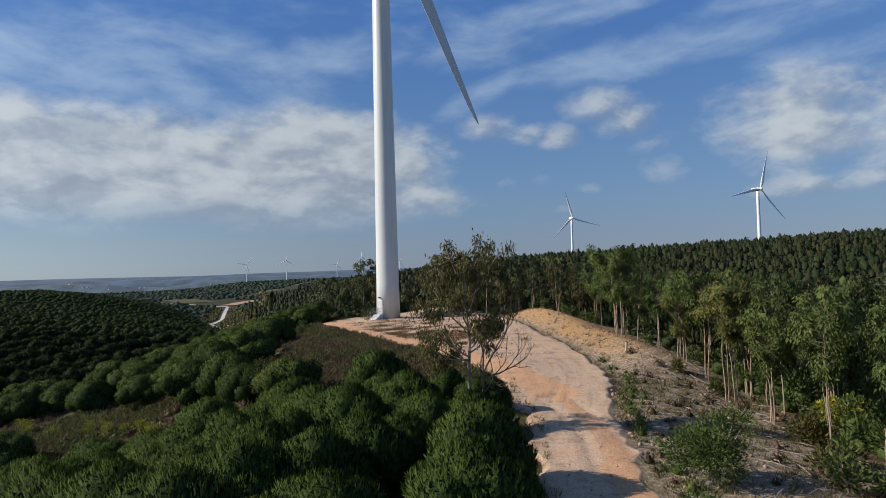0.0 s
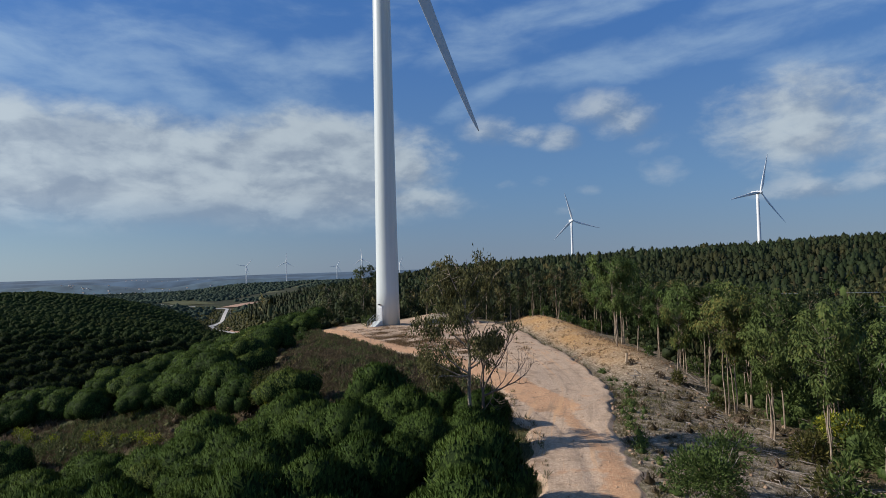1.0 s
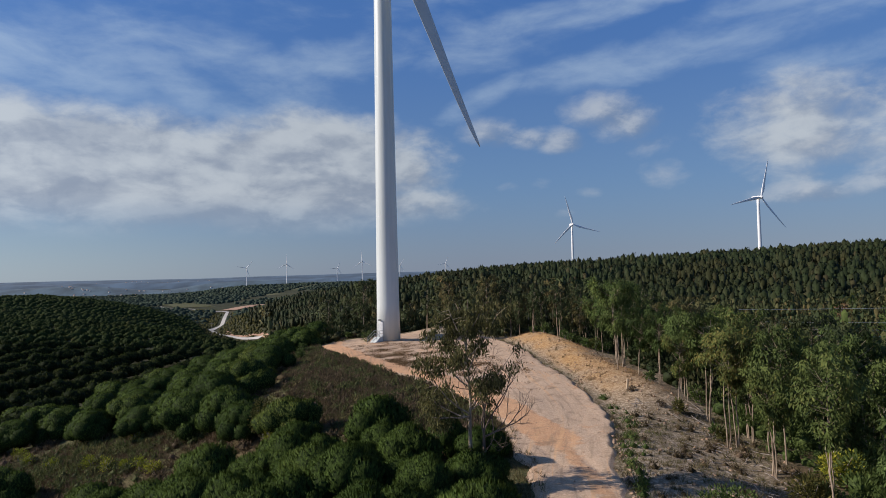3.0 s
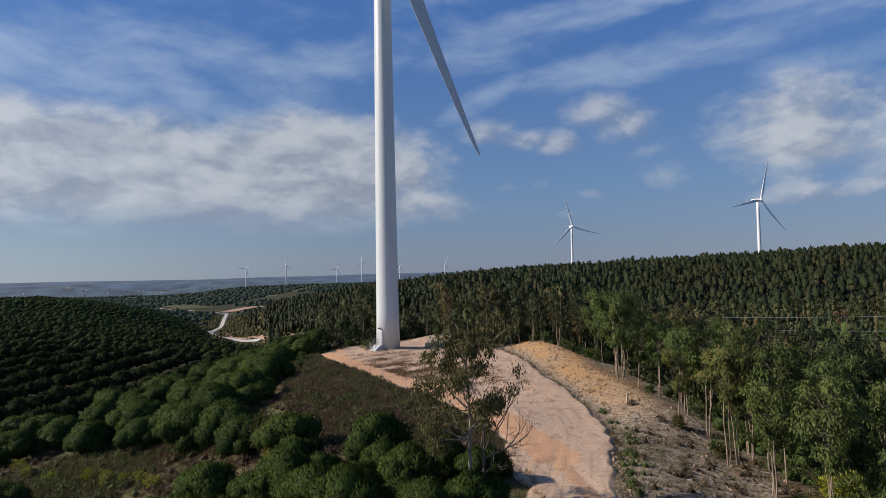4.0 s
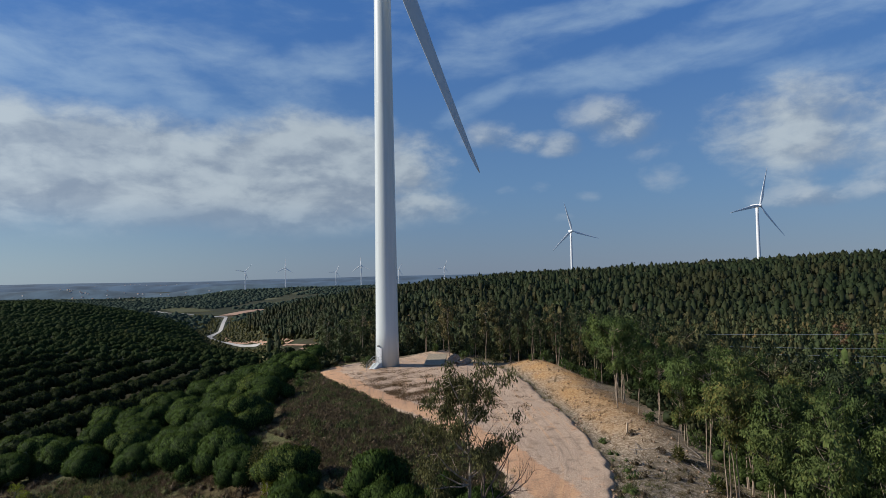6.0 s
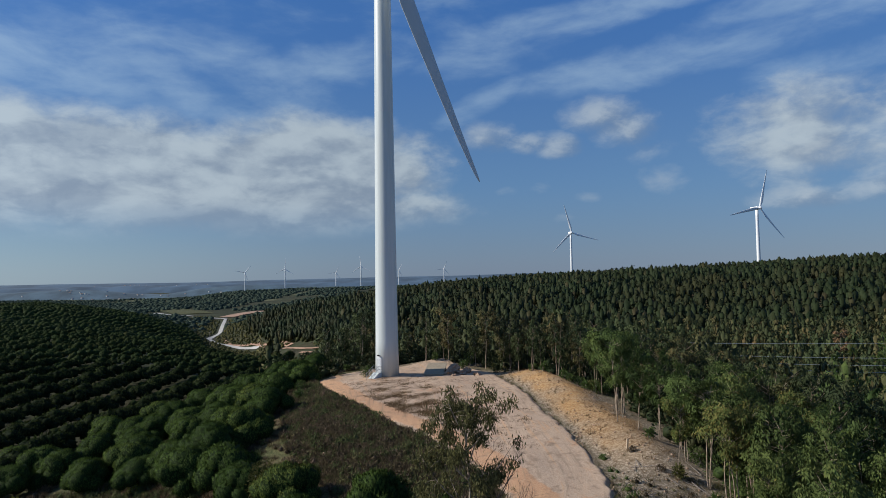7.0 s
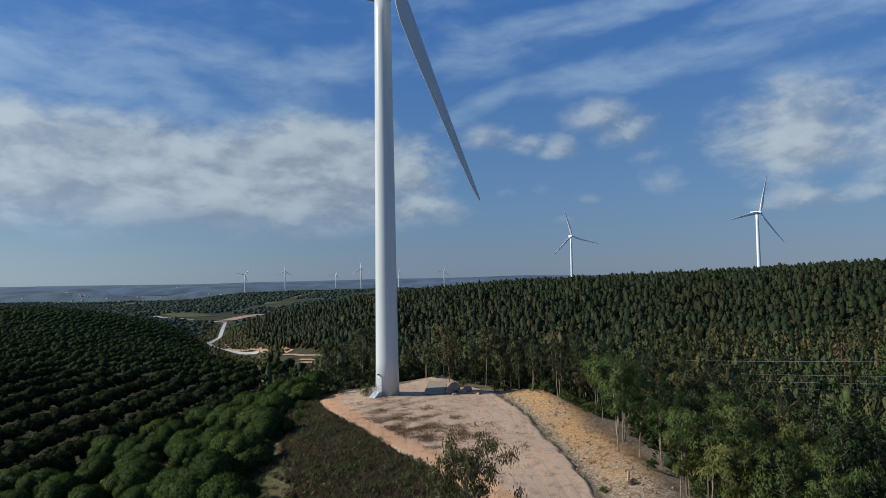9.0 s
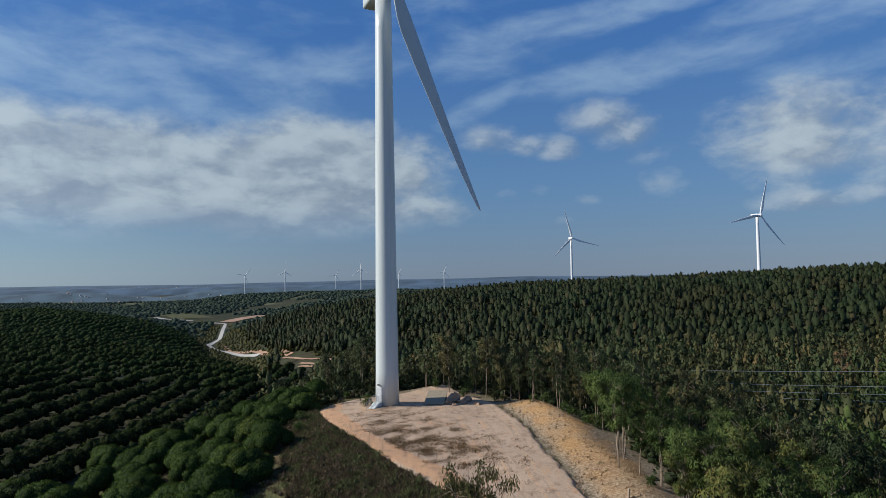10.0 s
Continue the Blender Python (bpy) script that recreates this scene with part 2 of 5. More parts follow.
def road_build(n):
    p = position(n)
    fine, mid, big = n.noise(p, 7.0, 7, 0.7), n.noise(p, 0.9, 6, 0.6), n.noise(p, 0.16, 4, 0.55)
    pale = n.mix(n.smooth(fine, 0.35, 0.68), (0.42, 0.285, 0.195, 1), (0.60, 0.455, 0.33, 1))
    clay = n.mix(n.smooth(fine, 0.3, 0.7), (0.46, 0.235, 0.125, 1), (0.61, 0.395, 0.24, 1))
    t = n.math("ADD", n.add("ShaderNodeAttribute", attribute_name="clay").outputs["Fac"], n.math("MULTIPLY", n.math("SUBTRACT", n.math("ADD", mid, big), 1.0), 1.9))
    c = n.mix(n.smooth(t, 0.25, 0.8), pale, clay)
    across = n.add("ShaderNodeCombineXYZ", {0: n.add("ShaderNodeAttribute", attribute_name="across").outputs["Fac"], 1: n.math("MULTIPLY", n.add("ShaderNodeSeparateXYZ", {0: p}).outputs[1], 0.045), 2: 0.0}).outputs[0]
    wheel = n.noise(across, 1.9, 5, 0.6)
    c = n.mix(n.smooth(wheel, 0.54, 0.66, 0.0, 0.55), c, (0.62, 0.37, 0.20, 1))
    c = n.mix(n.smooth(wheel, 0.46, 0.34, 0.0, 0.45), c, (0.27, 0.19, 0.13, 1))
    c = n.mix(n.smooth(n.noise(p, 0.55, 7, 0.7), 0.50, 0.66), c, n.mix(0.6, c, (0.24, 0.165, 0.11, 1)))
    c = n.mix(n.smooth(n.noise(p, 2.2, 6, 0.75), 0.58, 0.70), c, n.mix(0.5, c, (0.17, 0.12, 0.08, 1)))
    return surface(n, c, 0.95, n.math("ADD", fine, mid), 0.07, gloss=0.1)


GROUND, ROAD = material("forest_soil", ground_build), material("clay_gravel", road_build)


def paint_build(n):
    p = position(n)
    streak = n.noise(n.mapped(p, (1.4, 1.4, 0.06)), 1.0, 5, 0.6)
    c = n.mix(n.smooth(streak, 0.35, 0.7), (0.56, 0.60, 0.59, 1), (0.64, 0.68, 0.67, 1))
    return surface(n, c, 0.34, gloss=0.5)


PAINT = material("white_tower_paint", paint_build)


def plain(name, colour, rough=0.6, metal=0.0, grain=6.0, vary=0.25, bump=0.01):
    def build(n):
        k = n.noise(local(n), grain, 6, 0.6)
        dim = tuple(c * (1 - vary) for c in colour)
        return surface(n, n.mix(n.smooth(k, 0.3, 0.7), (*dim, 1), (*colour, 1)), rough, k, bump, metal)
    return material(name, build)


BLADE = plain("blade_gelcoat", (0.56, 0.59, 0.60), 0.38, 0, 0.4, 0.06, 0.0)
FAR_WHITE = plain("far_white_paint", (0.80, 0.80, 0.80), 0.45, 0, 0.3, 0.05, 0.0)
STEEL = plain("galvanised_steel", (0.42, 0.43, 0.44), 0.45, 0.7)
DARK = plain("dark_paint", (0.05, 0.05, 0.055), 0.5)
SEAM = plain("tower_joint", (0.62, 0.635, 0.64), 0.4, 0, 6.0, 0.05)
DOOR = plain("door_paint", (0.62, 0.64, 0.65), 0.4)
CONCRETE = plain("concrete", (0.36, 0.29, 0.20), 0.9, 0, 3.0, 0.3, 0.02)
ROCK = plain("clay_rock", (0.45, 0.30, 0.20), 0.95, 0, 4.0, 0.45, 0.06)
POST = plain("weathered_post", (0.50, 0.38, 0.26), 0.8)
# the blue haze of distance is mixed into the next two base colours
FAR_LAND = plain("haze_tinted_land", (0.078, 0.130, 0.188), 1.0, 0, 0.005, 0.5, 0.0)
FAR_RIDGE = plain("haze_tinted_ridge", (0.076, 0.125, 0.162), 1.0, 0, 0.010, 0.55, 0.0)
FAR_HOUSE = plain("far_plaster", (0.75, 0.73, 0.70), 0.9)
FAR_ROAD = plain("far_road", (0.46, 0.43, 0.39), 0.95, 0, 0.1)
FAR_CLAY = plain("far_clay", (0.42, 0.25, 0.16), 0.95, 0, 0.05, 0.3)
CABLE = plain("cable", (0.55, 0.56, 0.57), 0.5, 0.3)


# ---------------------------------------------------------------- building blocks
def mesh_of(name, verts, faces, mat, smooth=False, fields=None, nors=None):
    """A mesh from arrays; faces is a list of (n, k) arrays of corners; nors: shading normals of a leafy mass."""
    me = bpy.data.meshes.new(name)
    faces = [np.asarray(f, dtype=np.int32) for f in (faces if isinstance(faces, list) else [faces]) if len(f)]
    verts = np.asarray(verts, dtype=np.float32)
    if nors is not None:
        smooth = True
        for k, f in enumerate(faces):
            across = np.cross(verts[f[:, 1]] - verts[f[:, 0]], verts[f[:, 2]] - verts[f[:, 0]])
            away = np.sum(across * nors[f].mean(1), 1) < 0
            faces[k] = np.where(away[:, None], f[:, ::-1], f)
    me.vertices.add(len(verts))
    me.vertices.foreach_set("co", verts.ravel())
    loops = np.concatenate([f.ravel() for f in faces])
    sizes = np.concatenate([np.full(len(f), f.shape[1], dtype=np.int32) for f in faces])
    me.loops.add(len(loops))
    me.loops.foreach_set("vertex_index", loops)
    me.polygons.add(len(sizes))
    me.polygons.foreach_set("loop_start", np.concatenate([[0], np.cumsum(sizes)[:-1]]).astype(np.int32))
    me.polygons.foreach_set("use_smooth", np.full(len(sizes), smooth))
    for key, values in (fields or {}).items():
        me.attributes.new(key, "FLOAT", "POINT").data.foreach_set("value", np.asarray(values, dtype=np.float32))
    me.update(calc_edges=True)
    me.validate()
    if nors is not None:
        me.attributes.new("custom_normal", "FLOAT_VECTOR", "POINT").data.foreach_set("vector", np.asarray(unit(nors), dtype=np.float32).ravel())
    me.materials.append(mat)
    return me


def part_of(name, me, parent, label=""):
    ob = new(name, me)
    ob.parent = parent
    return tagged(ob, label)


def part(name, bm, mat, parent=None, label="", smooth=False):
    me = bpy.data.meshes.new(name)
    for f in bm.faces:
        f.smooth = smooth
    bm.to_mesh(me)
    bm.free()
    me.materials.append(mat)
    ob = new(name, me)
    if parent is not None:
        ob.parent = parent
    return tagged(ob, label)


def thing(name, m, label, category, group=""):
    ob = new(name)
    ob.empty_display_size = 0.3
    ob.matrix_world = m
    return tagged(ob, label, category, group)


def box(bm, size, at=(0, 0, 0), turn=None, bevel=0.0):
    m = Matrix.Translation(at) @ (turn or Matrix()) @ Matrix.Diagonal((*size, 1))
    made = bmesh.ops.create_cube(bm, size=1.0, matrix=m)
    if bevel:
        edges = list({e for v in made["verts"] for e in v.link_edges})
        bmesh.ops.bevel(bm, geom=edges, offset=bevel, segments=2, affect="EDGES", profile=0.6)


def rod(bm, a, b, r0, r1=None, sides=8):
    a, b = Vector(a), Vector(b)
    m = Matrix.Translation((a + b) / 2) @ (b - a).to_track_quat("Z", "Y").to_matrix().to_4x4()
    bmesh.ops.create_cone(bm, cap_ends=True, segments=sides, radius1=r0, radius2=r0 if r1 is None else r1, depth=(b - a).length, matrix=m)


def tube(points, radii, sides=6):
    """A tapered tube along a polyline: verts and quads."""
    points = np.asarray(points, dtype=float)
    tang = np.gradient(points, axis=0)
    tang /= np.linalg.norm(tang, axis=1)[:, None] + 1e-9
    side = np.cross(tang, (0.31, 0.95, 0.05))
    side /= np.linalg.norm(side, axis=1)[:, None] + 1e-9
    up = np.cross(side, tang)
    a = np.linspace(0, 2 * np.pi, sides, endpoint=False)
    ring = side[:, None] * np.cos(a)[None, :, None] + up[:, None] * np.sin(a)[None, :, None]
    verts = (points[:, None] + ring * np.asarray(radii, dtype=float)[:, None, None]).reshape(-1, 3)
    i, j = np.meshgrid(np.arange(len(points) - 1), np.arange(sides), indexing="ij")
    i, j = i.ravel(), j.ravel()
    k = (j + 1) % sides
    return verts, np.stack([i * sides + j, i * sides + k, (i + 1) * sides + k, (i + 1) * sides + j], 1)


def joined(pieces):
    """Several (verts, faces) as one, for faces of one corner count."""
    verts, faces, base = [], [], 0
    for v, f in pieces:
        verts.append(v)
        faces.append(np.asarray(f) + base)
        base += len(v)
    return np.concatenate(verts), np.concatenate(faces)


def unit(v):
    return v / (np.linalg.norm(v, axis=-1, keepdims=True) + 1e-9)


def leaves(rng, at, way, length, width, nor=None):
    """A rhombic leaf at each point, along way and with its face turned to nor: verts, quads."""
    n = len(at)
    way = unit(way)
    face = rng.normal(size=(n, 3)) if nor is None else unit(nor) + rng.normal(size=(n, 3)) * 0.38
    side = unit(np.cross(way, face))
    ln = (length * rng.uniform(0.7, 1.3, n))[:, None]
    wd = (width * rng.uniform(0.7, 1.3, n))[:, None]
    mid = at + way * ln * 0.45
    verts = np.stack([at, mid + side * wd / 2, at + way * ln, mid - side * wd / 2], 1).reshape(-1, 3)
    return verts, np.arange(4 * n).reshape(n, 4)


def brushes(rng, at, way, length, width, blades=5, nor=None, fan=0.42):
    """A tuft of narrow blades at each point: verts, tris."""
    n = len(at)
    at, way = np.repeat(at, blades, 0), np.repeat(unit(way), blades, 0)
    spread = unit(way + rng.normal(size=(n * blades, 3)) * fan)
    face = rng.normal(size=(n * blades, 3)) if nor is None else np.repeat(unit(nor), blades, 0) + rng.normal(size=(n * blades, 3)) * 0.3
    side = unit(np.cross(spread, face)) * (width / 2)
    tip = at + spread * (length * rng.uniform(0.6, 1.25, n * blades))[:, None]
    verts = np.stack([at - side, at + side, tip], 1).reshape(-1, 3)
    return verts, np.arange(3 * n * blades).reshape(-1, 3)


def lump(rng, centre, radius, squash=1.0, rough=0.18, rows=5, cols=8):
    """A low uneven ball: verts, tris."""
    u = np.linspace(0.04, np.pi - 0.04, rows)
    a = np.linspace(0, 2 * np.pi, cols, endpoint=False) + rng.uniform(0, 6)
    uu, aa = np.meshgrid(u, a, indexing="ij")
    r = radius * (1 + rng.normal(size=uu.shape) * rough)
    verts = np.stack([r * np.sin(uu) * np.cos(aa), r * np.sin(uu) * np.sin(aa), r * np.cos(uu) * squash], -1).reshape(-1, 3) + centre
    i, j = np.meshgrid(np.arange(rows - 1), np.arange(cols), indexing="ij")
    i, j = i.ravel(), j.ravel()
    k = (j + 1) % cols
    a0, a1, b0, b1 = i * cols + j, i * cols + k, (i + 1) * cols + j, (i + 1) * cols + k
    return verts, np.concatenate([np.stack([a0, b0, a1], 1), np.stack([a1, b0, b1], 1)])


def quads_as_tris(f):
    return np.concatenate([f[:, [0, 1, 2]], f[:, [0, 2, 3]]])


def scattered(name, templates, places, mat, rng):
    """One mesh that repeats templates (verts, tris) at places (x, y, z, size, turn)."""
    vs, fs, ts, ins, ns, base = [], [], [], [], [], 0
    places = np.asarray(places)
    kind = rng.integers(0, len(templates), len(places))
    for k, (v, f, *deep) in enumerate(templates):
        nor = deep[1] if len(deep) > 1 else None
        p = places[kind == k]
        if not len(p):
            continue
        c, s = np.cos(p[:, 4])[:, None], np.sin(p[:, 4])[:, None]
        tall = rng.uniform(0.82, 1.2, len(p))[:, None]
        x = (v[None, :, 0] * c - v[None, :, 1] * s) * p[:, 3:4] + p[:, 0:1]
        y = (v[None, :, 0] * s + v[None, :, 1] * c) * p[:, 3:4] + p[:, 1:2]
        z = v[None, :, 2] * p[:, 3:4] * tall + p[:, 2:3]
        vs.append(np.stack([x, y, z], -1).reshape(-1, 3))
        fs.append((f[None] + (np.arange(len(p)) * len(v))[:, None, None] + base).reshape(-1, f.shape[1]))
        ts.append(np.repeat(rng.uniform(0, 1, len(p)), len(v)))
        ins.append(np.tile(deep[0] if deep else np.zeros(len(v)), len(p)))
        base += len(p) * len(v)
        if nor is not None:
            nx, ny = nor[None, :, 0] * c - nor[None, :, 1] * s, nor[None, :, 0] * s + nor[None, :, 1] * c
            ns.append(np.stack([nx, ny, np.broadcast_to(nor[None, :, 2], nx.shape)], -1).reshape(-1, 3))
    return mesh_of(name, np.concatenate(vs), [np.concatenate(fs)], mat, True, {"tint": np.concatenate(ts), "core_shade": np.concatenate(ins)}, np.concatenate(ns) if ns else None)


def mass_normals(v, low, high, up=0.45, own=None, part=0.4):
    """Outward normals of a leafy crown about its upright axis, with a share of its own lobes' normals."""
    t = np.clip((v[:, 2] - low) / (high - low), 0, 1)
    r = np.hypot(v[:, 0], v[:, 1])[:, None] + 0.3
    out = np.concatenate([v[:, :2] / r, (2 * t - 1)[:, None] * up + 0.25], 1)
    out = unit(out)
    return out if own is None else unit(out * (1 - part) + own * part)


# ---------------------------------------------------------------- the land
def step(a, b, v):
    t = np.clip((np.asarray(v, dtype=float) - a) / (np.asarray(b) - a), 0, 1)
    return t * t * (3 - 2 * t)


def soft(v, k):
    return k * np.logaddexp(0, np.asarray(v, dtype=float) / k)


def waves(x, y, size, seed):
    """A cheap smooth field of bumps about -1 to 1."""
    r = np.random.default_rng(seed)
    out = 0.0
    for _ in range(5):
        a, ph, s = r.uniform(0, 6.28), r.uniform(0, 6.28), size * r.uniform(0.6, 1.6)
        out = out + np.sin((x * np.cos(a) + y * np.sin(a)) * 6.28 / s + ph)
    return out / 3.0


YS = [-40, 17, 29, 35.5, 43.6, 48, 57.4, 63, 68, 74, 79, 85.5, 91, 95.5, 103, 108, 112, 116, 120, 124, 126]
PAD_RIGHT = [6.5, 8.8, 9.5, 10.4, 11.6, 12.6, 14.9, 15.2, 15.0, 14.4, 14.1, 13.3, 12.9, 12.6, 11.2, 10.0, 9.2, 7.4, 5.0, 2.5, 1.0]
PAD_LEFT = [2, 3.4, 4.0, 4.7, 5.2, 5.0, 4.8, 3.3, 1.0, -2.5, -6.0, -9.3, -12.2, -15.2, -18.8, -20.8, -22.0, -20.5, -16.0, -6.0, 0.0]


def pad_right(y):
    return np.interp(y, YS, PAD_RIGHT)


def pad_left(y):
    return np.interp(y, YS, PAD_LEFT)


def valley_x(y):
    """Where the valley to the west runs."""
    return np.interp(y, [100, 180, 230, 300, 400, 510, 620, 714, 800, 900, 1000, 1100], [-45, -52, -60, -82, -118, -161, -212, -258, -285, -310, -352, -380])


def land(x, y):
    x, y = np.asarray(x, dtype=float), np.asarray(y, dtype=float)
    top = np.interp(y, [0, 35, 48, 58, 66, 76, 86, 100, 112], [-0.5, -0.6, -0.6, -0.4, 0.0, 0.5, 0.6, 1.1, 1.25]) - 9.0 * step(124, 160, y) - 60 * step(150, 330, y) + 0 * x
    rim = np.interp(y, [0, 25, 40, 50, 63, 76, 93, 112, 125], [-14, -12, -8, -7.5, -11, -17, -19, -20.5, -21])
    top = top - 0.30 * soft(rim - x, 2.5) - 0.26 * soft(x - 26, 3) - 0.9 * step(14, 22, x) * (1 - step(56, 64, y))
    berm = (1.1 + 0.7 * step(88, 104, y)) * np.exp(-((x - pad_right(y) - 5.5) / 3.2) ** 2) * step(52, 68, y) * (1 - step(106, 118, y))
    ditch = -0.35 * np.exp(-((x - pad_right(y) - 0.5) / 0.6) ** 2) * step(40, 55, y) * (1 - step(105, 115, y))
    floor = np.interp(y, [0, 80, 130, 180, 240, 300, 400, 510, 714, 900, 1018, 1300], [-10, -10.5, -12, -15, -18, -22, -29, -40, -43, -35, -31, -30])
    k = 2.2
    z = k * np.logaddexp(top / k, floor / k)
    # the wooded hill to the east of the valley, and the pine hill to the west of it
    rise = np.interp(y, [120, 165, 239, 330, 450, 560, 640, 740, 860, 1000], [0, 4, 11, 29, 47, 53, 53, 36, 10, 3])
    d = x - valley_x(y)
    rise = rise * (0.90 + 0.10 * step(-120, 120, x))
    hill = rise * (1 - np.exp(-soft(d - 8, 6) / 66)) + 9.0 * step(60, 330, x) * step(200, 420, y) * (1 - 0.95 * step(545, 740, y))
    tall = np.interp(y, [100, 180, 245, 404, 560, 690, 760, 980], [3, 5, 9, 20, 38, 46, 42, 4])
    west = tall * (1 - np.exp(-(soft(-d - 6, 6) / (50 + 0.07 * y)) ** 1.35)) - 10 * step(-428, -500, x) * step(350, 560, y) * (1 - step(700, 980, y))
    band = 24 * np.exp(-((y - 1950) / 420) ** 2) * step(-1150, -500, x) * (1 - 0.95 * step(-200, 260, x)) + 10 * np.exp(-((y - 1400) / 160) ** 2) * step(-420, -150, x)
    far = -16 * step(1000, 1800, y) * step(-300, -900, x)
    mound = 1.1 * np.exp(-((x + 1.0) / 5.0) ** 2 - ((y - 125.5) / 2.6) ** 2)
    z = z + hill + west + band + far + berm + ditch + mound
    return z + 0.12 * waves(x, y, 9, 3) + 2.2 * waves(x, y, 240, 4) * step(250, 700, np.hypot(x, y))


def land_at(x, y):
    return float(land(x, y))


def spaced(edge, fine, last, grow):
    out, s = [0.0], fine
    while out[-1] < last:
        if out[-1] > edge:
            s *= grow
        out.append(out[-1] + s)
    return np.array(out)


def draped(name, xs, ys, mat, lift=0.0, fields=None, height=land):
    xx, yy = np.meshgrid(xs, ys)
    verts = np.stack([xx, yy, height(xx, yy) + lift], -1).reshape(-1, 3)
    i, j = np.meshgrid(np.arange(len(ys) - 1), np.arange(len(xs) - 1), indexing="ij")
    a = (i * len(xs) + j).ravel()
    quads = np.stack([a, a + 1, a + len(xs) + 1, a + len(xs)], 1)
    extra = {k: f(xx, yy).ravel() for k, f in (fields or {}).items()}
    return mesh_of(name, verts, [quads], mat, True, extra)


def stony(x, y):
    d = x - pad_right(y)
    return step(-1.5, 1.0, d) * (1 - step(8, 15, d + 2 * waves(x, y, 7, 8))) * (1 - step(112, 122, y)) + 0.6 * step(12, 3, np.abs(x + 2)) * step(100, 112, y) * (1 - step(126, 130, y))


def orange(x, y):
    d = x - pad_right(y)
    return np.clip(step(0.6, 2.2, d) * (1 - step(7.0, 9.5, d + waves(x, y, 6, 9))) * step(58, 76, y) * (1 - step(108, 118, y)) * (0.75 + 0.3 * waves(x, y, 5, 10)), 0, 1)


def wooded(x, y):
    # far canopy tone; among pine rows shade is put in as darker ground
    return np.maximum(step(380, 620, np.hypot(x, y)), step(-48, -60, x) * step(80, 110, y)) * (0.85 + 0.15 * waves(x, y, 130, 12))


half = spaced(42, 1.0, 5200, 1.042)
gx = np.concatenate([-half[:0:-1], half])
gy = np.concatenate([-spaced(10, 2.0, 900, 1.25)[:0:-1], spaced(125, 1.0, 4850, 1.022)])
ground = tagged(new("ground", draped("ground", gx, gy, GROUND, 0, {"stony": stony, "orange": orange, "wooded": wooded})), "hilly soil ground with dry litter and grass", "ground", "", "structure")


# the gravel pad and the clay track that runs up to it
def clay(x, y):
    cx = np.interp(y, [-40, 20, 30, 38, 45, 52, 58, 64, 70, 76, 82, 88, 95, 103, 110], [5.0, 7.6, 8.5, 9.4, 9.4, 8.6, 6.9, 5.0, 2.2, -1.2, -5.4, -8.8, -13.2, -17.0, -19.8])
    d = np.abs(x - cx)
    lane = 1 - step(1.3, 2.6, d)
    return np.clip(np.maximum(np.where(y < 50, np.exp(-((x - cx) / 1.0) ** 2), lane), 0.12), 0, 1)


def road_mesh():
    us, ys = np.linspace(0, 1, 90), np.concatenate([np.arange(-40, 10, 2.0), np.arange(10, 126, 0.5)])
    uu, yy = np.meshgrid(us, ys)
    rag_l, rag_r = 0.35 * waves(yy * 0, yy, 4.0, 21) + 0.15 * waves(yy * 0, yy, 1.3, 23), 0.3 * waves(yy * 0, yy, 3.4, 22)
    lo, hi = pad_left(yy) + rag_l, pad_right(yy) + rag_r
    xx = lo + (hi - lo) * uu
    rim = np.minimum(np.minimum(uu, 1 - uu) * (hi - lo) / 0.5, 1)
    d = np.abs(np.abs(xx - np.interp(yy, [-40, 20, 30, 38, 45, 52], [5.0, 7.4, 8.2, 9.0, 8.9, 8.0])) - 1.1)
    rut = -0.05 * np.exp(-(d / 0.35) ** 2) * (1 - step(46, 54, yy))
    zz = land(xx, yy) - 0.08 + 0.24 * rim + rut + 0.025 * waves(xx, yy, 2.2, 5)
    i, j = np.meshgrid(np.arange(len(ys) - 1), np.arange(len(us) - 1), indexing="ij")
    a = (i * len(us) + j).ravel()
    quads = np.stack([a, a + 1, a + len(us) + 1, a + len(us)], 1)
    return mesh_of("road", np.stack([xx, yy, zz], -1).reshape(-1, 3), [quads], ROAD, True, {"clay": clay(xx, yy).ravel(), "across": (xx - np.interp(yy, YS, PAD_RIGHT)).ravel()})


tagged(new("road", road_mesh()), "pale gravel pad with an orange clay track", "dirt road", "", "structure")


# ---------------------------------------------------------------- wind turbines
def loft(rings, close=True):
    """Quads between equal rings of points, with fans at both ends."""
    n = len(rings[0])
    bm = bmesh.new()
    rows = [[bm.verts.new(p) for p in ring] for ring in rings]
    for a, b in zip(rows, rows[1:]):
        for i in range(n):
            bm.faces.new((a[i], a[(i + 1) % n], b[(i + 1) % n], b[i]))
    if close:
        bm.faces.new(rows[0][::-1])
        bm.faces.new(rows[-1])
    return bm


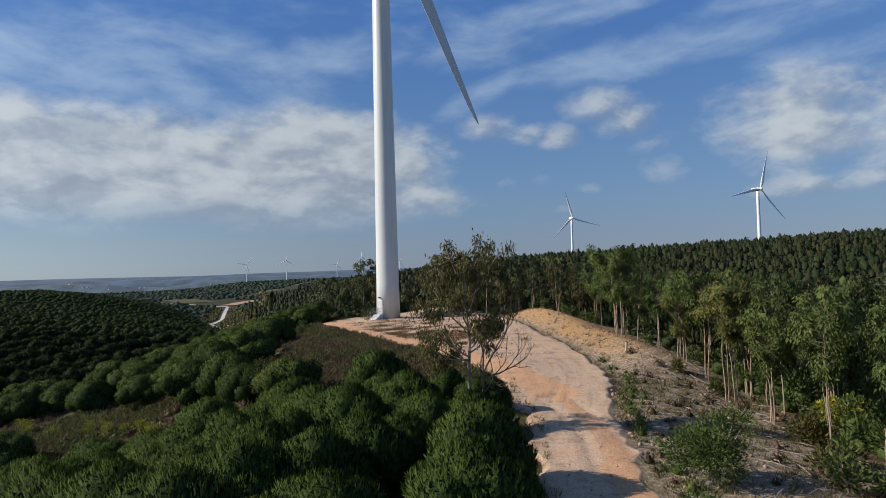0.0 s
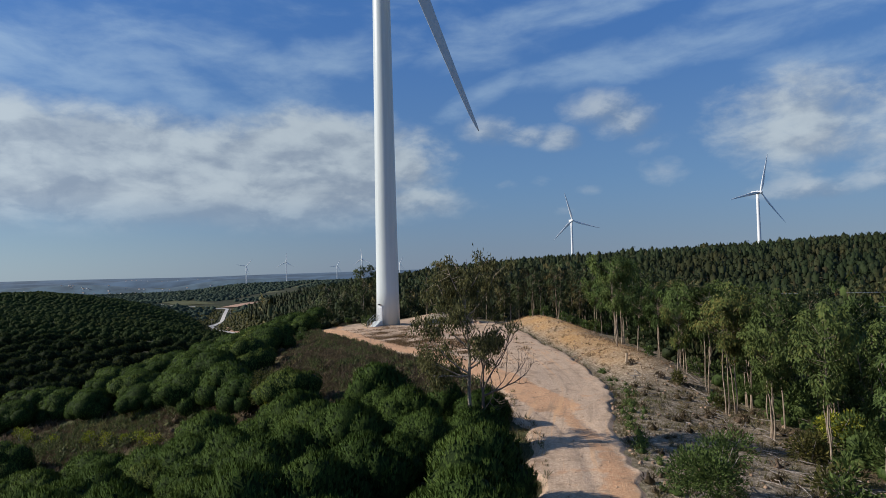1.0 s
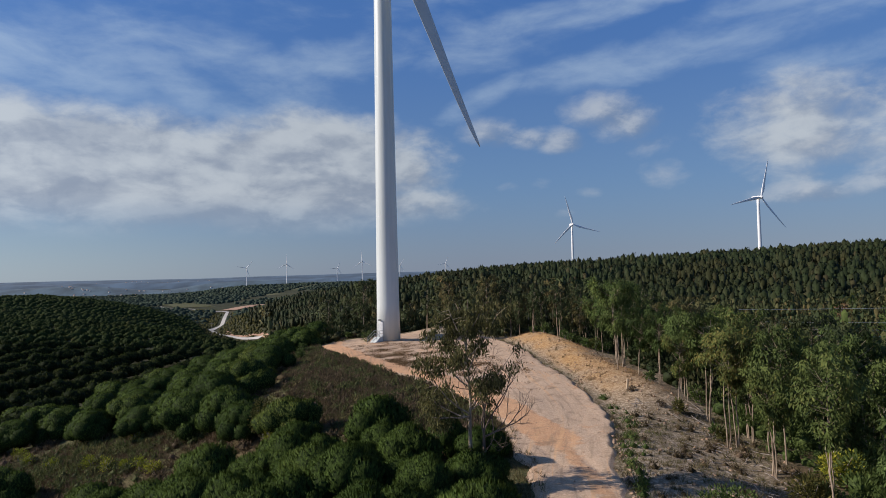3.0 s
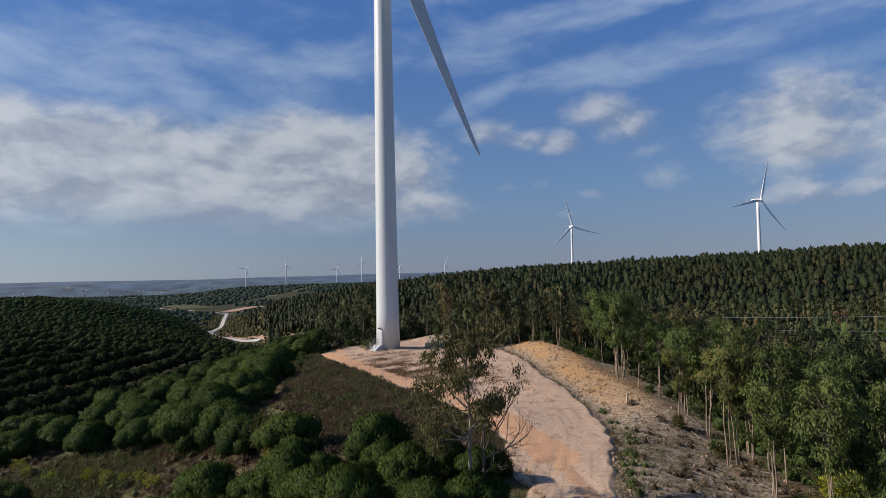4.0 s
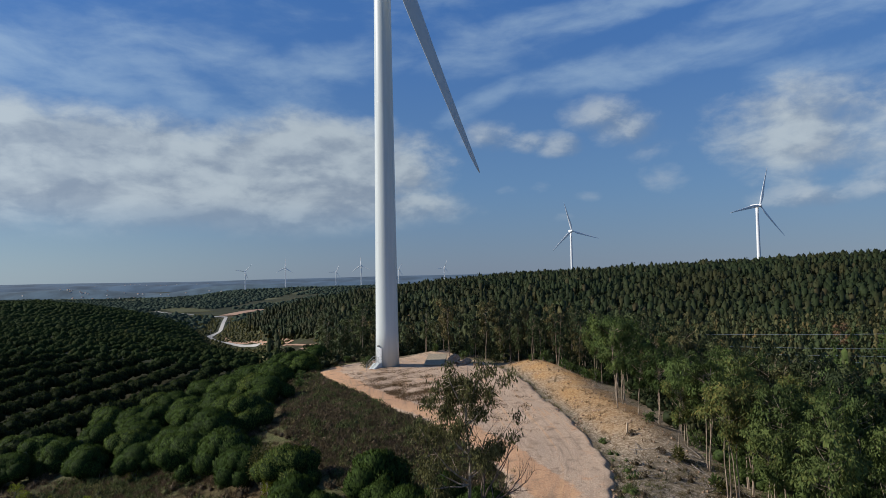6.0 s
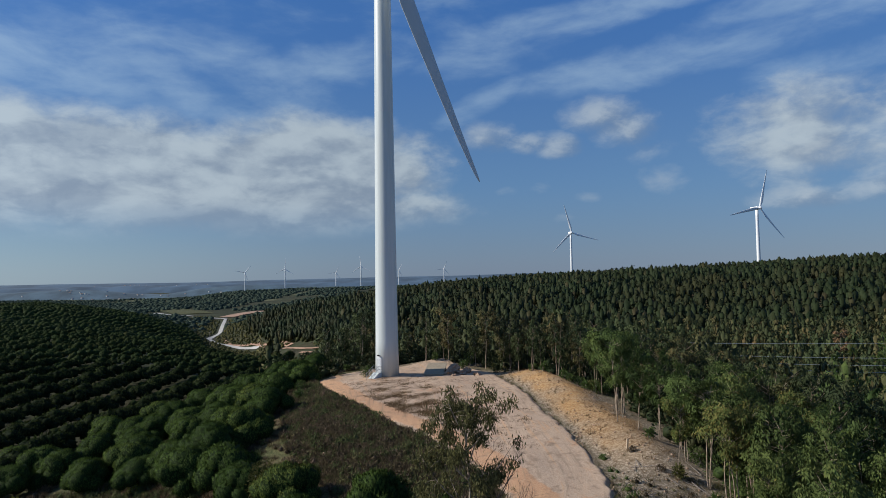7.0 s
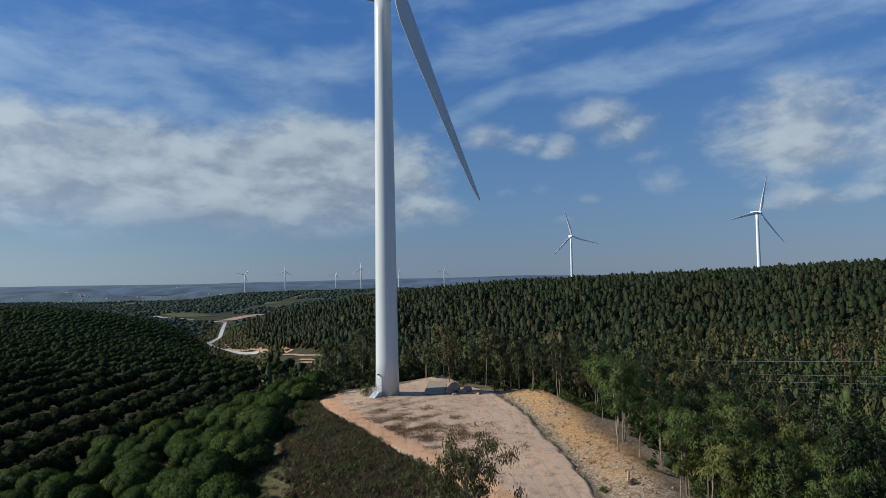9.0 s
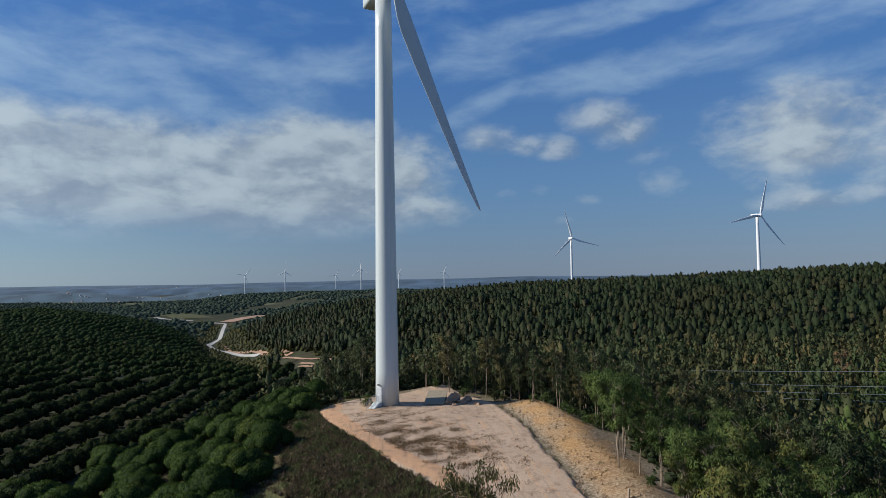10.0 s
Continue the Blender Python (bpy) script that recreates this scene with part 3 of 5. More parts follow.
def blade_bm(length, points=14):
    """A blade along +z from the hub's centre; its chord lies along x, its suction side towards +y."""
    rings = []
    for s, chord, thick, twist, sweep in ((0.025, 1.9, 1.0, 20, 0.5), (0.06, 1.95, 0.95, 20, 0.5), (0.11, 2.5, 0.55, 19, 0.42), (0.17, 3.2, 0.36, 16, 0.36), (0.23, 3.35, 0.28, 13, 0.33), (0.35, 2.9, 0.23, 9, 0.32), (0.5, 2.3, 0.2, 6, 0.31), (0.65, 1.8, 0.18, 4, 0.30), (0.8, 1.35, 0.17, 2, 0.30), (0.92, 0.9, 0.16, 1, 0.33), (0.975, 0.55, 0.15, 0, 0.42), (1.0, 0.14, 0.15, 0, 0.75)):
        ring = []
        for i in range(points):
            a = 2 * math.pi * i / points
            x, y = chord * (0.5 * math.cos(a) + 0.5 - sweep), chord * thick * 0.5 * math.sin(a) * (0.72 + 0.28 * math.cos(a + math.pi))
            t = -radians(twist)
            ring.append((x * math.cos(t) - y * math.sin(t), x * math.sin(t) + y * math.cos(t) - 1.2 * s * s, s * length))
        rings.append(ring)
    return loft(rings)


def ring(r, z, n, y=0.0):
    return [(r * math.cos(2 * math.pi * i / n), y + r * math.sin(2 * math.pi * i / n), z) for i in range(n)]


def turbine(x, y, base, hub, first, turn, radius, blade, near, label, group):
    """A three-bladed turbine; first: the degrees by which one blade hangs from straight up, clockwise as seen from its front."""
    top = thing("wind_turbine", pose(x, y, base, 0, 0, turn), label, "wind turbine", group)
    paint = PAINT if near else FAR_WHITE
    sides = 64 if near else 16
    high = hub - base - 1.9
    rows = [ring(radius * (1.035 if k == 0 else 1) * (1 - 0.28 * k / 12), high * k / 12, sides) for k in range(13)]
    part("tower", loft(rows), paint, top, smooth=True)
    if near:
        for k in (0.30, 0.64):
            r = radius * (1 - 0.28 * k)
            part("flange", loft([ring(r + 0.003, high * k - 0.05, sides), ring(r + 0.008, high * k - 0.04, sides), ring(r + 0.008, high * k + 0.04, sides), ring(r + 0.003, high * k + 0.05, sides)], False), SEAM, top, smooth=True)
        part("base_flange", loft([ring(radius * 1.06, -0.3, sides), ring(radius * 1.06, 0.12, sides), ring(radius * 1.02, 0.16, sides)]), CONCRETE, top, "concrete foundation ring")
    bm = bmesh.new()
    box(bm, (3.4, 9.6, 3.5), (0, 2.6, hub - base + 0.15), None, 0.6)
    part("nacelle", bm, paint, top, smooth=True)
    c = Vector((0, -4.2, hub - base))
    nose = loft([[(c.x + r * math.cos(a), c.y + d, c.z + r * math.sin(a)) for a in [2 * math.pi * i / 20 for i in range(20)]] for r, d in ((1.5, 2.0), (1.65, 1.2), (1.65, -0.4), (1.45, -1.3), (0.9, -2.0), (0.15, -2.3))])
    rotor = part("hub", nose, paint, top, smooth=True)
    made = None
    for k in range(3):
        if made is None:
            made = part("blade", blade_bm(blade, 20 if near else 8), BLADE if near else FAR_WHITE, rotor, smooth=True)
            ob = made
        else:
            ob = new("blade", made.data)
            ob.parent = rotor
        ob.matrix_local = Matrix.Translation(c) @ Matrix.Rotation(radians(-4), 4, "X") @ Matrix.Rotation(radians(first + 120 * k), 4, "Y")
    return top


MAIN = turbine(-9.85, 113.0, 1.2, 76.4, 160.5, 24, 2.03, 44.0, True, "tall white three-bladed wind turbine on gravel pad", "")


def entrance(top):
    """The tower's door, with its lamp and outside stairs, on the side that faces the track."""
    m = pose(0, 0, 0, 0, 0, -62)
    def put(name, bm, mat, label="", under=None):
        ob = part(name, bm, mat, under or top, label)
        if under is None:
            ob.matrix_local = m
        return ob
    r = -2.03
    bm = bmesh.new()
    box(bm, (1.15, 0.16, 2.5), (0, r + 0.02, 2.35), None, 0.04)
    frame_ = put("door_frame", bm, SEAM)
    bm = bmesh.new()
    box(bm, (0.86, 0.12, 2.2), (0, r - 0.03, 2.3), None, 0.03)
    put("door", bm, DOOR, "pale grey steel door", frame_)
    bm = bmesh.new()
    box(bm, (0.34, 0.34, 0.2), (0, r - 0.22, 3.95), None, 0.04)
    rod(bm, (0, r + 0.1, 3.95), (0, r - 0.1, 3.95), 0.05)
    put("lamp", bm, DARK, "dark lamp over the door")
    bm = bmesh.new()
    box(bm, (1.3, 0.8, 1.1), (0, r - 0.45, 0.5), None, 0.02)
    for k in range(4):
        box(bm, (1.3, 0.3, 0.96 - 0.19 * k), (0, r - 0.98 - 0.28 * k, (0.96 - 0.19 * k) / 2 - 0.05), None, 0.015)
    steps = put("steps", bm, PAINT, "white concrete steps")
    for sx in (-0.62, 0.62):
        bm = bmesh.new()
        for yy, z0 in ((0.1, 1.1), (0.95, 1.1), (1.75, 0.55), (2.55, 0.0)):
            rod(bm, (sx, r - yy, z0), (sx, r - yy, z0 + 1.05), 0.028)
        for lift in (0.55, 1.05):
            rod(bm, (sx, r - 0.1, 1.1 + lift), (sx, r - 0.95, 1.1 + lift), 0.028)
            rod(bm, (sx, r - 0.95, 1.1 + lift), (sx, r - 2.55, lift), 0.028)
        put("handrail", bm, STEEL, "", steps)


entrance(MAIN)

for x, y, hub, first, turn, blade in ((336.5, 672, 87.3, 18, 20, 44), (196.5, 960, 84.5, -14, 8, 44), (-809, 2600, 57.6, 40, 12, 40), (-607, 2450, 66.7, 2, 0, 40), (-554, 3300, 59.3, 25, 20, 40), (-301, 2350, 68.8, -5, -5, 40), (-227, 3300, 67.1, 30, 15, 40), (9, 3000, 66, 20, 10, 38)):
    turbine(x, y, land_at(x, y) - 1.0, hub, first, turn, 2.1, blade, False, "distant white wind turbine above wooded hills", "distant wind turbines")


# ---------------------------------------------------------------- pines
def pine_crown(rng, r, h, lobes, tufts, length, width, blades, core=(7, 11), fill=0.93, lift=0.8, out=0.98):
    """A domed crown of rounded lobes, thickly set with upright shoots; h: the height of its middle."""
    pieces, where, ways, nors, hull = [], [], [], [], []
    centres = [(0, 0, h + r * 0.24, r * 0.58)]
    for k in range(lobes):
        a = 2.4 * k + rng.uniform(-0.35, 0.35)
        q = math.sqrt((k + 0.7) / lobes)
        d = r * 0.68 * q
        centres.append((d * math.cos(a), d * math.sin(a), h + r * (0.56 * math.sqrt(max(0, 1 - q * q)) - 0.22 + rng.uniform(-0.14, 0.14)), r * rng.uniform(0.25, 0.45)))
    total = sum(c[3] ** 2 for c in centres)
    mid = np.array((0, 0, h - 0.2 * r))
    for x, y, z, q in centres:
        pieces.append(lump(rng, (x, y, z), q * fill, 0.86, 0.08, core[0], core[1]))
        hull.append(unit(pieces[-1][0] - np.array((x, y, z))))
        n = int(tufts * q * q / total)
        u, a = rng.uniform(-0.8, 1, n), rng.uniform(0, 2 * np.pi, n)
        s = np.sqrt(1 - u * u)
        nor = np.stack([s * np.cos(a), s * np.sin(a), u], 1)
        at = nor * np.array([q, q, q * 0.86]) * rng.uniform(fill - 0.06, out, n)[:, None] + (x, y, z)
        keep = np.sum((at - mid) * nor, 1) > -0.3 * r
        for cx, cy, cz, cq in centres:
            deep = np.sum(((at - (cx, cy, cz)) / (cq, cq, cq * 0.86)) ** 2, 1) < 0.62
            keep &= ~deep
        at, nor = at[keep], nor[keep]
        where.append(at)
        nors.append(nor)
        ways.append(nor * 0.45 + np.array([0, 0, lift]) + rng.normal(size=at.shape) * 0.16)
    inside = sum(len(p[0]) for p in pieces)
    pieces.append(brushes(rng, np.concatenate(where), np.concatenate(ways), length, width, blades, np.concatenate(nors), 0.27))
    v, f = joined(pieces)
    own = np.concatenate([*hull, np.repeat(np.concatenate(nors), 3 * blades, 0)])
    dome = unit((v - np.array((0, 0, h - 0.35 * r))) * (1, 1, 1.15))
    # third value marks core points, which the leaf colour darkens as shade
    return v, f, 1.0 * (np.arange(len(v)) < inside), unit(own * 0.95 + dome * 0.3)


def pine_trunk(rng, r, h):
    pieces = [tube([(0, 0, -0.5), (0.05, 0, h * 0.3), (0.02, 0.06, h * 0.7), (0, 0, h)], [0.17, 0.14, 0.11, 0.07], 8)]
    for k in range(6):
        a = 2 * math.pi * k / 6 + rng.uniform(-0.3, 0.3)
        z = h * rng.uniform(0.35, 0.7)
        pieces.append(tube([(0, 0, z), (r * 0.3 * math.cos(a), r * 0.3 * math.sin(a), z + 0.35 * r * 0.5), (r * 0.6 * math.cos(a), r * 0.6 * math.sin(a), h)], [0.07, 0.05, 0.025], 5))
    return joined(pieces)


rng = np.random.default_rng(11)
PINES = []
for k in range(8):
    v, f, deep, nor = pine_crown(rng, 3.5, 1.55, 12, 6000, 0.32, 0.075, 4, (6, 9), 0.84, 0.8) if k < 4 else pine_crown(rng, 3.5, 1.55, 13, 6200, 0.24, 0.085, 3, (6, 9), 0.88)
    tv, tf = pine_trunk(rng, 3.2, 1.7)
    PINES.append((mesh_of("crown", v, [f], PINE, True, {"core_shade": deep}, nor), mesh_of("trunk", tv, [tf], PINE_BARK, True)))


def pine(x, y, size, kind, turn, tall=1.0):
    ob = thing("pine_tree", pose(x, y, land_at(x, y) - 0.1, 0, 0, turn) @ Matrix.Diagonal((size, size, size * tall, 1)), "bushy green stone pine with a rounded crown", "pine tree", "pines beside the road")
    part_of("crown", PINES[kind][0], ob)
    part_of("trunk", PINES[kind][1], ob)
    return ob


for x, y, s in ((-42.5, 61.5, 0.9), (-24.3, 123.2, 1), (-51.3, 96, 1), (-44.9, 100.3, 0.95), (-35.6, 90.3, 0.9), (-32.1, 91.6, 1), (-24.1, 79.9, 1), (-27.7, 69.6, 1), (-22.5, 66.9, 1.05), (-34.8, 73.8, 0.85), (-55.3, 83.4, 1), (-56.9, 92.2, 1), (-65.4, 97.7, 0.9), (-14.1, 58, 0.9), (-25, 92.5, 1), (-29, 99, 1), (-33, 104, 1), (-38, 112, 1), (-44, 118, 1), (-28, 108, 0.95), (-33, 116, 0.95), (-24.5, 113, 0.85), (-27, 119, 1), (-31, 124, 1), (-38, 124, 1), (-46, 110, 1), (-52, 118, 1), (-58, 112, 1), (-50, 104, 0.95), (-40, 85, 0.95), (-38.5, 80, 0.95), (-28, 86, 0.95), (-27, 75, 1.05), (-31.7, 75.5, 0.9), (-42.5, 77.5, 0.95), (-44, 92, 0.95), (-52, 88, 0.95), (-38, 97, 0.95), (-19.5, 62.5, 0.85)):
    pine(x, y, s * 1.1, int(rng.integers(4, 8)), float(rng.uniform(0, 360)))

# younger, closer pines on the rise beside the road
young = [(0.1, 48.1), (2.6, 45.9), (1.7, 39.4), (1.4, 29.5), (0.9, 24.0)]
for y in np.arange(15.5, 53, 3.5):
    for x in np.arange(-40, 3.5, 3.5):
        px, py = x + float(rng.uniform(-1.4, 1.4)), y + float(rng.uniform(-1.4, 1.4))
        if -0.74 * py - 3 < px < float(pad_left(py)) - 3.2 and all(math.hypot(px - a, py - b) > 2.3 for a, b in young) and not (py > 50 and px > -4.5) and rng.random() > 0.06:
            young.append((px, py))
for x, y in young:
    pine(x, y, float(rng.uniform(0.56, 0.86)), int(rng.integers(0, 4)), float(rng.uniform(0, 360)), float(rng.uniform(0.98, 1.25)))

# the plantation's rows on the slopes to the west
PINE_LOW = []
for k in range(5):
    PINE_LOW.append(pine_crown(rng, 2.75, 1.9, 7, 330, 0.34, 0.24, 2, (4, 6), 0.88))
PINE_TINY = []
for k in range(4):
    a, b = lump(rng, (0, 0, 2.2), 2.5, 0.8, 0.1, 5, 8), brushes(rng, rng.normal(size=(14, 3)) * (1.3, 1.3, 0.3) + (0, 0, 3.4), np.tile((0, 0, 1.0), (14, 1)), 0.6, 0.5, 1)
    v, f = joined([a, b])
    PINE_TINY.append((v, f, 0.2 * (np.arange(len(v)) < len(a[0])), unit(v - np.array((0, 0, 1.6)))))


PINE_HALF = []
for k in range(4):
    v, f, deep, nor = pine_crown(rng, 2.7, 1.9, 4, 80, 0.5, 0.42, 1, (4, 6), 0.95)
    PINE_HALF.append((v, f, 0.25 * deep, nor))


def terraced(x, y):
    """The open terraces where the wood meets the pines."""
    return 262 < y < 412 and abs(x - float(np.interp(y, [262, 290, 340, 410], [-46, -50, -76, -105]))) < 10


def rows_west(y0, y1, gap, along, jitter, aside=0.0, size=(0.82, 1.1)):
    out = []
    for k in range(-3, 70):
        x0 = -46 - gap * (k + aside)
        for y in np.arange(y0, y1, along):
            yy = y + rng.normal() * jitter
            x = x0 + 3 * math.sin(yy / 60 + k * 0.09) + rng.normal() * 0.4 - 0.09 * (yy - 110)
            if -0.80 * yy - 22 < x and not (x > -61 and yy < 128) and rng.random() > 0.04 and not terraced(x, yy) and x < wood_edge(yy) - 30 * step(330, 440, yy):
                out.append((x, yy, land_at(x, yy) - 0.3, rng.uniform(*size), rng.uniform(0, 6.28)))
    return out


def VALLEY(y):
    return float(valley_x(y))


def wood_edge(y):
    """Where the pines end and the eucalyptus wood begins."""
    return float(np.interp(y, [120, 200, 300, 340], [-36, -40, -60, -80])) if y < 340 else VALLEY(y)


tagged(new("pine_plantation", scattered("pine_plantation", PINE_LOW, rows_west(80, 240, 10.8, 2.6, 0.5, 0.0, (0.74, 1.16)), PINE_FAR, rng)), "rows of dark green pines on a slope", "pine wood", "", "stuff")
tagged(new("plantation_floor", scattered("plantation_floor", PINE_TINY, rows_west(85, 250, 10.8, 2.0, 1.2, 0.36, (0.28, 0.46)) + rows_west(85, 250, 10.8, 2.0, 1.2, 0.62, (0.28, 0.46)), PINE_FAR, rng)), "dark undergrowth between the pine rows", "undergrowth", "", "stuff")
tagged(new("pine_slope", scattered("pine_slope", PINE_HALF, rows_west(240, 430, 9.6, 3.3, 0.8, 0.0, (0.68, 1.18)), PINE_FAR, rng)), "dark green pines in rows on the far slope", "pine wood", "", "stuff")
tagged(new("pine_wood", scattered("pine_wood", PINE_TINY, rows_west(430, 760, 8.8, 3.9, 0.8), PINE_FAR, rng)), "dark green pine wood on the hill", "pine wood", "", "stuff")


# ---------------------------------------------------------------- eucalyptus
def gum(rng, high, wide, bare, leaf_count, stems=1, leaf=(0.36, 0.11), clumps=26):
    """A slim eucalyptus: tubes for stem and limbs, and hanging leaves in loose clumps."""
    wood, where, ways, nors = [], [], [], []
    for s in range(stems):
        a = rng.uniform(0, 6.28)
        lean = np.array([math.cos(a), math.sin(a), 0]) * (0.05 * high if stems > 1 else 0.03 * high)
        t = np.linspace(0, 1, 9)[:, None]
        bend = np.cumsum(rng.normal(size=(9, 3)) * (0.10, 0.10, 0), axis=0)
        axis = lean * t + (0, 0, 1) * t * high * rng.uniform(0.88, 1.0) + bend * (high / 14) + np.array([math.cos(a), math.sin(a), 0]) * (0.15 if stems > 1 else 0)
        axis[0, 2] = -0.4
        wood.append(tube(axis, np.linspace(0.006 * high + 0.02, 0.006, 9), 5))
        for k in range(clumps // stems):
            q = rng.uniform(bare, 1.0)
            i = q * 8
            root = axis[int(i)] + (axis[min(int(i) + 1, 8)] - axis[int(i)]) * (i % 1)
            b = rng.uniform(0, 6.28)
            full = math.sin(math.pi * min(1, 0.18 + 0.82 * (1 - (q - bare) / (1 - bare)) ** 0.7)) ** 0.6 + 0.12
            reach = wide * rng.uniform(0.35, 1.0) * full
            end = root + np.array([math.cos(b) * reach, math.sin(b) * reach, rng.uniform(0.15, 0.9) * reach + 0.2])
            wood.append(tube([root, (root + end) / 2 + (0, 0, -0.05), end], [0.022, 0.015, 0.006], 3))
            n = max(4, int(leaf_count / clumps * rng.uniform(0.5, 1.5)))
            nor = unit(rng.normal(size=(n, 3)) + (0, 0, 0.25))
            big = rng.uniform(0.5, 1.0) * wide / 1.7
            c = end + nor * np.array((0.62, 0.62, 0.66)) * big * rng.uniform(0.35, 1.0, n)[:, None]
            where.append(c)
            nors.append(nor)
            ways.append(rng.normal(size=(n, 3)) * 0.4 + nor * 0.35 + (0, 0, -0.85))
    lv, lf = leaves(rng, np.concatenate(where), np.concatenate(ways), *leaf, np.concatenate(nors))
    return joined(wood), (lv, lf)


rng = np.random.default_rng(5)
GUMS = []
for k in range(14):
    wide, bare, n, leaf, c = ((rng.uniform(1.4, 2.2), (rng.uniform(0.42, 0.56) if k % 2 == 0 else rng.uniform(0.12, 0.36)), 3600, (0.31, 0.10), 40) if k < 8 else (rng.uniform(1.5, 2.1), rng.uniform(0.2, 0.4), 1100, (0.46, 0.15), 26))
    wv, lv = gum(rng, 10.0 + rng.uniform(-1, 1), wide, bare, n, 1 if k % 3 else 2, leaf, c)
    GUMS.append((mesh_of("trunk", *wv, GUM_BARK, True), mesh_of("crown", *lv, GUM if k < 8 else GUM_DULL, True, None, unit(mass_normals(lv[0], 2, 11) + np.repeat(np.random.default_rng(k).normal(size=(len(lv[0]) // 4, 3)), 4, 0) * 0.35))))


def gum_tree(x, y, size, kind, turn, z=None):
    ob = thing("eucalyptus_tree", pose(x, y, (land_at(x, y) if z is None else z) - 0.1, 0, 0, turn) @ Matrix.Diagonal((size, size, size, 1)), "slim eucalyptus with pale bare trunk and green crown", "eucalyptus tree", "eucalyptus plantation edge")
    part_of("trunk", GUMS[kind][0], ob)
    part_of("crown", GUMS[kind][1], ob)
    return ob


def edge_x(y):
    """Where the eucalyptus plantation begins beside the bank."""
    return float(np.interp(y, [10, 25, 36, 44, 54, 61, 68, 79, 93, 100, 107, 113, 120, 126, 131], [16, 18, 20.5, 22.3, 22.7, 22.2, 21.6, 22.0, 22.6, 19.5, 14.5, 11, 6.8, -4, -24]))


made = 0
for y in np.arange(18, 140, 3.0):
    for depth in range(9):
        x = edge_x(y) + 0.8 + depth * 3.0 + rng.normal() * 0.9
        yy = y + rng.normal() * 0.9
        if made >= 250 or x > 0.74 * yy + 6 or rng.random() < 0.12 or (yy < 45 and rng.random() < 0.3):
            continue
        if yy > 122 and depth > 3:
            continue
        near = yy < 98 and depth < (5 if yy < 75 else 2)
        gum_tree(x, yy, rng.uniform(0.68, 1.02) if yy < 62 else rng.uniform(0.6, 1.08), int((2 * rng.integers(0, 4) if depth == 0 else rng.integers(0, 8)) if near else rng.integers(8, 14)), float(rng.uniform(0, 360)))
        made += 1
for k in range(34):
    x, yy = -34 + 1.55 * k + rng.normal() * 0.8, 131 + rng.uniform(0, 9)
    gum_tree(x, yy, rng.uniform(0.42, 0.68), int(rng.integers(8, 14)), float(rng.uniform(0, 360)))

GUM_MID, GUM_LOW = [], []
for k in range(6):
    wv, (lv, lf) = gum(rng, 10.6, 1.7, 0.22, 62, 1, (0.95, 0.46), 15)
    core = [lump(rng, (rng.normal() * 0.3, rng.normal() * 0.3, z), q, 1.7, 0.2, 4, 5) for z, q in ((4.6, 0.75), (7.2, 0.7), (9.2, 0.45))]
    v, f = joined([*core, (lv, quads_as_tris(lf))])
    GUM_MID.append((v, f, np.zeros(len(v)), mass_normals(v, 2, 11)))
for k in range(6):
    core = [lump(rng, (rng.normal() * 0.2, 0, 4.4), 1.15, 2.0, 0.22, 4, 5), lump(rng, (0, rng.normal() * 0.2, 7.4), 1.35, 1.5, 0.22, 4, 5)]
    h = rng.uniform(2.4, 9.4, 22)
    a = rng.uniform(0, 6.28, 22)
    out = np.stack([np.cos(a), np.sin(a), 0 * a], 1)
    at = out * (1.65 * np.sin(np.pi * (0.16 + 0.72 * (1 - (h - 2.4) / 7.4))) ** 0.7)[:, None] + np.stack([0 * h, 0 * h, h], 1)
    v, f = joined([*core, brushes(rng, at, out * 0.7 + (0, 0, 0.35), 0.85, 0.5, 1, out + (0, 0, 0.5))])
    GUM_LOW.append((v, f, np.zeros(len(v)), mass_normals(v, 1, 11, 1.3)))


GUM_FINE = []
for k in range(5):
    wv, (lv, lf) = gum(rng, 10.6, 1.7, 0.25, 300, 1, (0.5, 0.18), 20)
    core = [lump(rng, (rng.normal() * 0.3, rng.normal() * 0.3, z), q, 1.7, 0.2, 4, 5) for z, q in ((4.8, 0.5), (7.2, 0.5), (9.0, 0.35))]
    v, f = joined([*core, (lv, quads_as_tris(lf))])
    GUM_FINE.append((v, f, np.zeros(len(v)), mass_normals(v, 2, 11)))


def forest(y0, y1, gap, grow=0.0):
    out, y = [], y0
    while y < y1:
        g = gap * (1 + grow * (y - y0) / (y1 - y0))
        x0 = max(-0.62 * y, wood_edge(y) + float(np.interp(y, [330, 420, 760], [1, 26, 26])))
        for x in np.arange(x0, 0.76 * y + 14, g):
            px, py = x + rng.normal() * g * 0.42, y + rng.normal() * g * 0.42
            if px < edge_x(min(py, 134)) + 20 and py < 128:
                continue
            if -36 < px < 22 and py < 141:
                continue
            if terraced(px, py):
                continue
            out.append((px, py, land_at(px, py) - 0.3, rng.triangular(0.5, 0.85, 1.15), rng.uniform(0, 6.28)))
        y += g
    return out


tagged(new("eucalyptus_wood", scattered("eucalyptus_wood", GUM_MID, forest(88, 240, 3.5), GUM_DULL, rng)), "dense plantation of slim green eucalyptus trees", "wood", "", "stuff")
tagged(new("eucalyptus_stand", scattered("eucalyptus_stand", GUM_FINE, forest(40, 88, 3.6), GUM, rng)), "tall green eucalyptus trees in a dense stand", "wood", "", "stuff")
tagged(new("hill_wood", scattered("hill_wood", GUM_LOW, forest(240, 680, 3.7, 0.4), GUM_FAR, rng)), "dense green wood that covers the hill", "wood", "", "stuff")

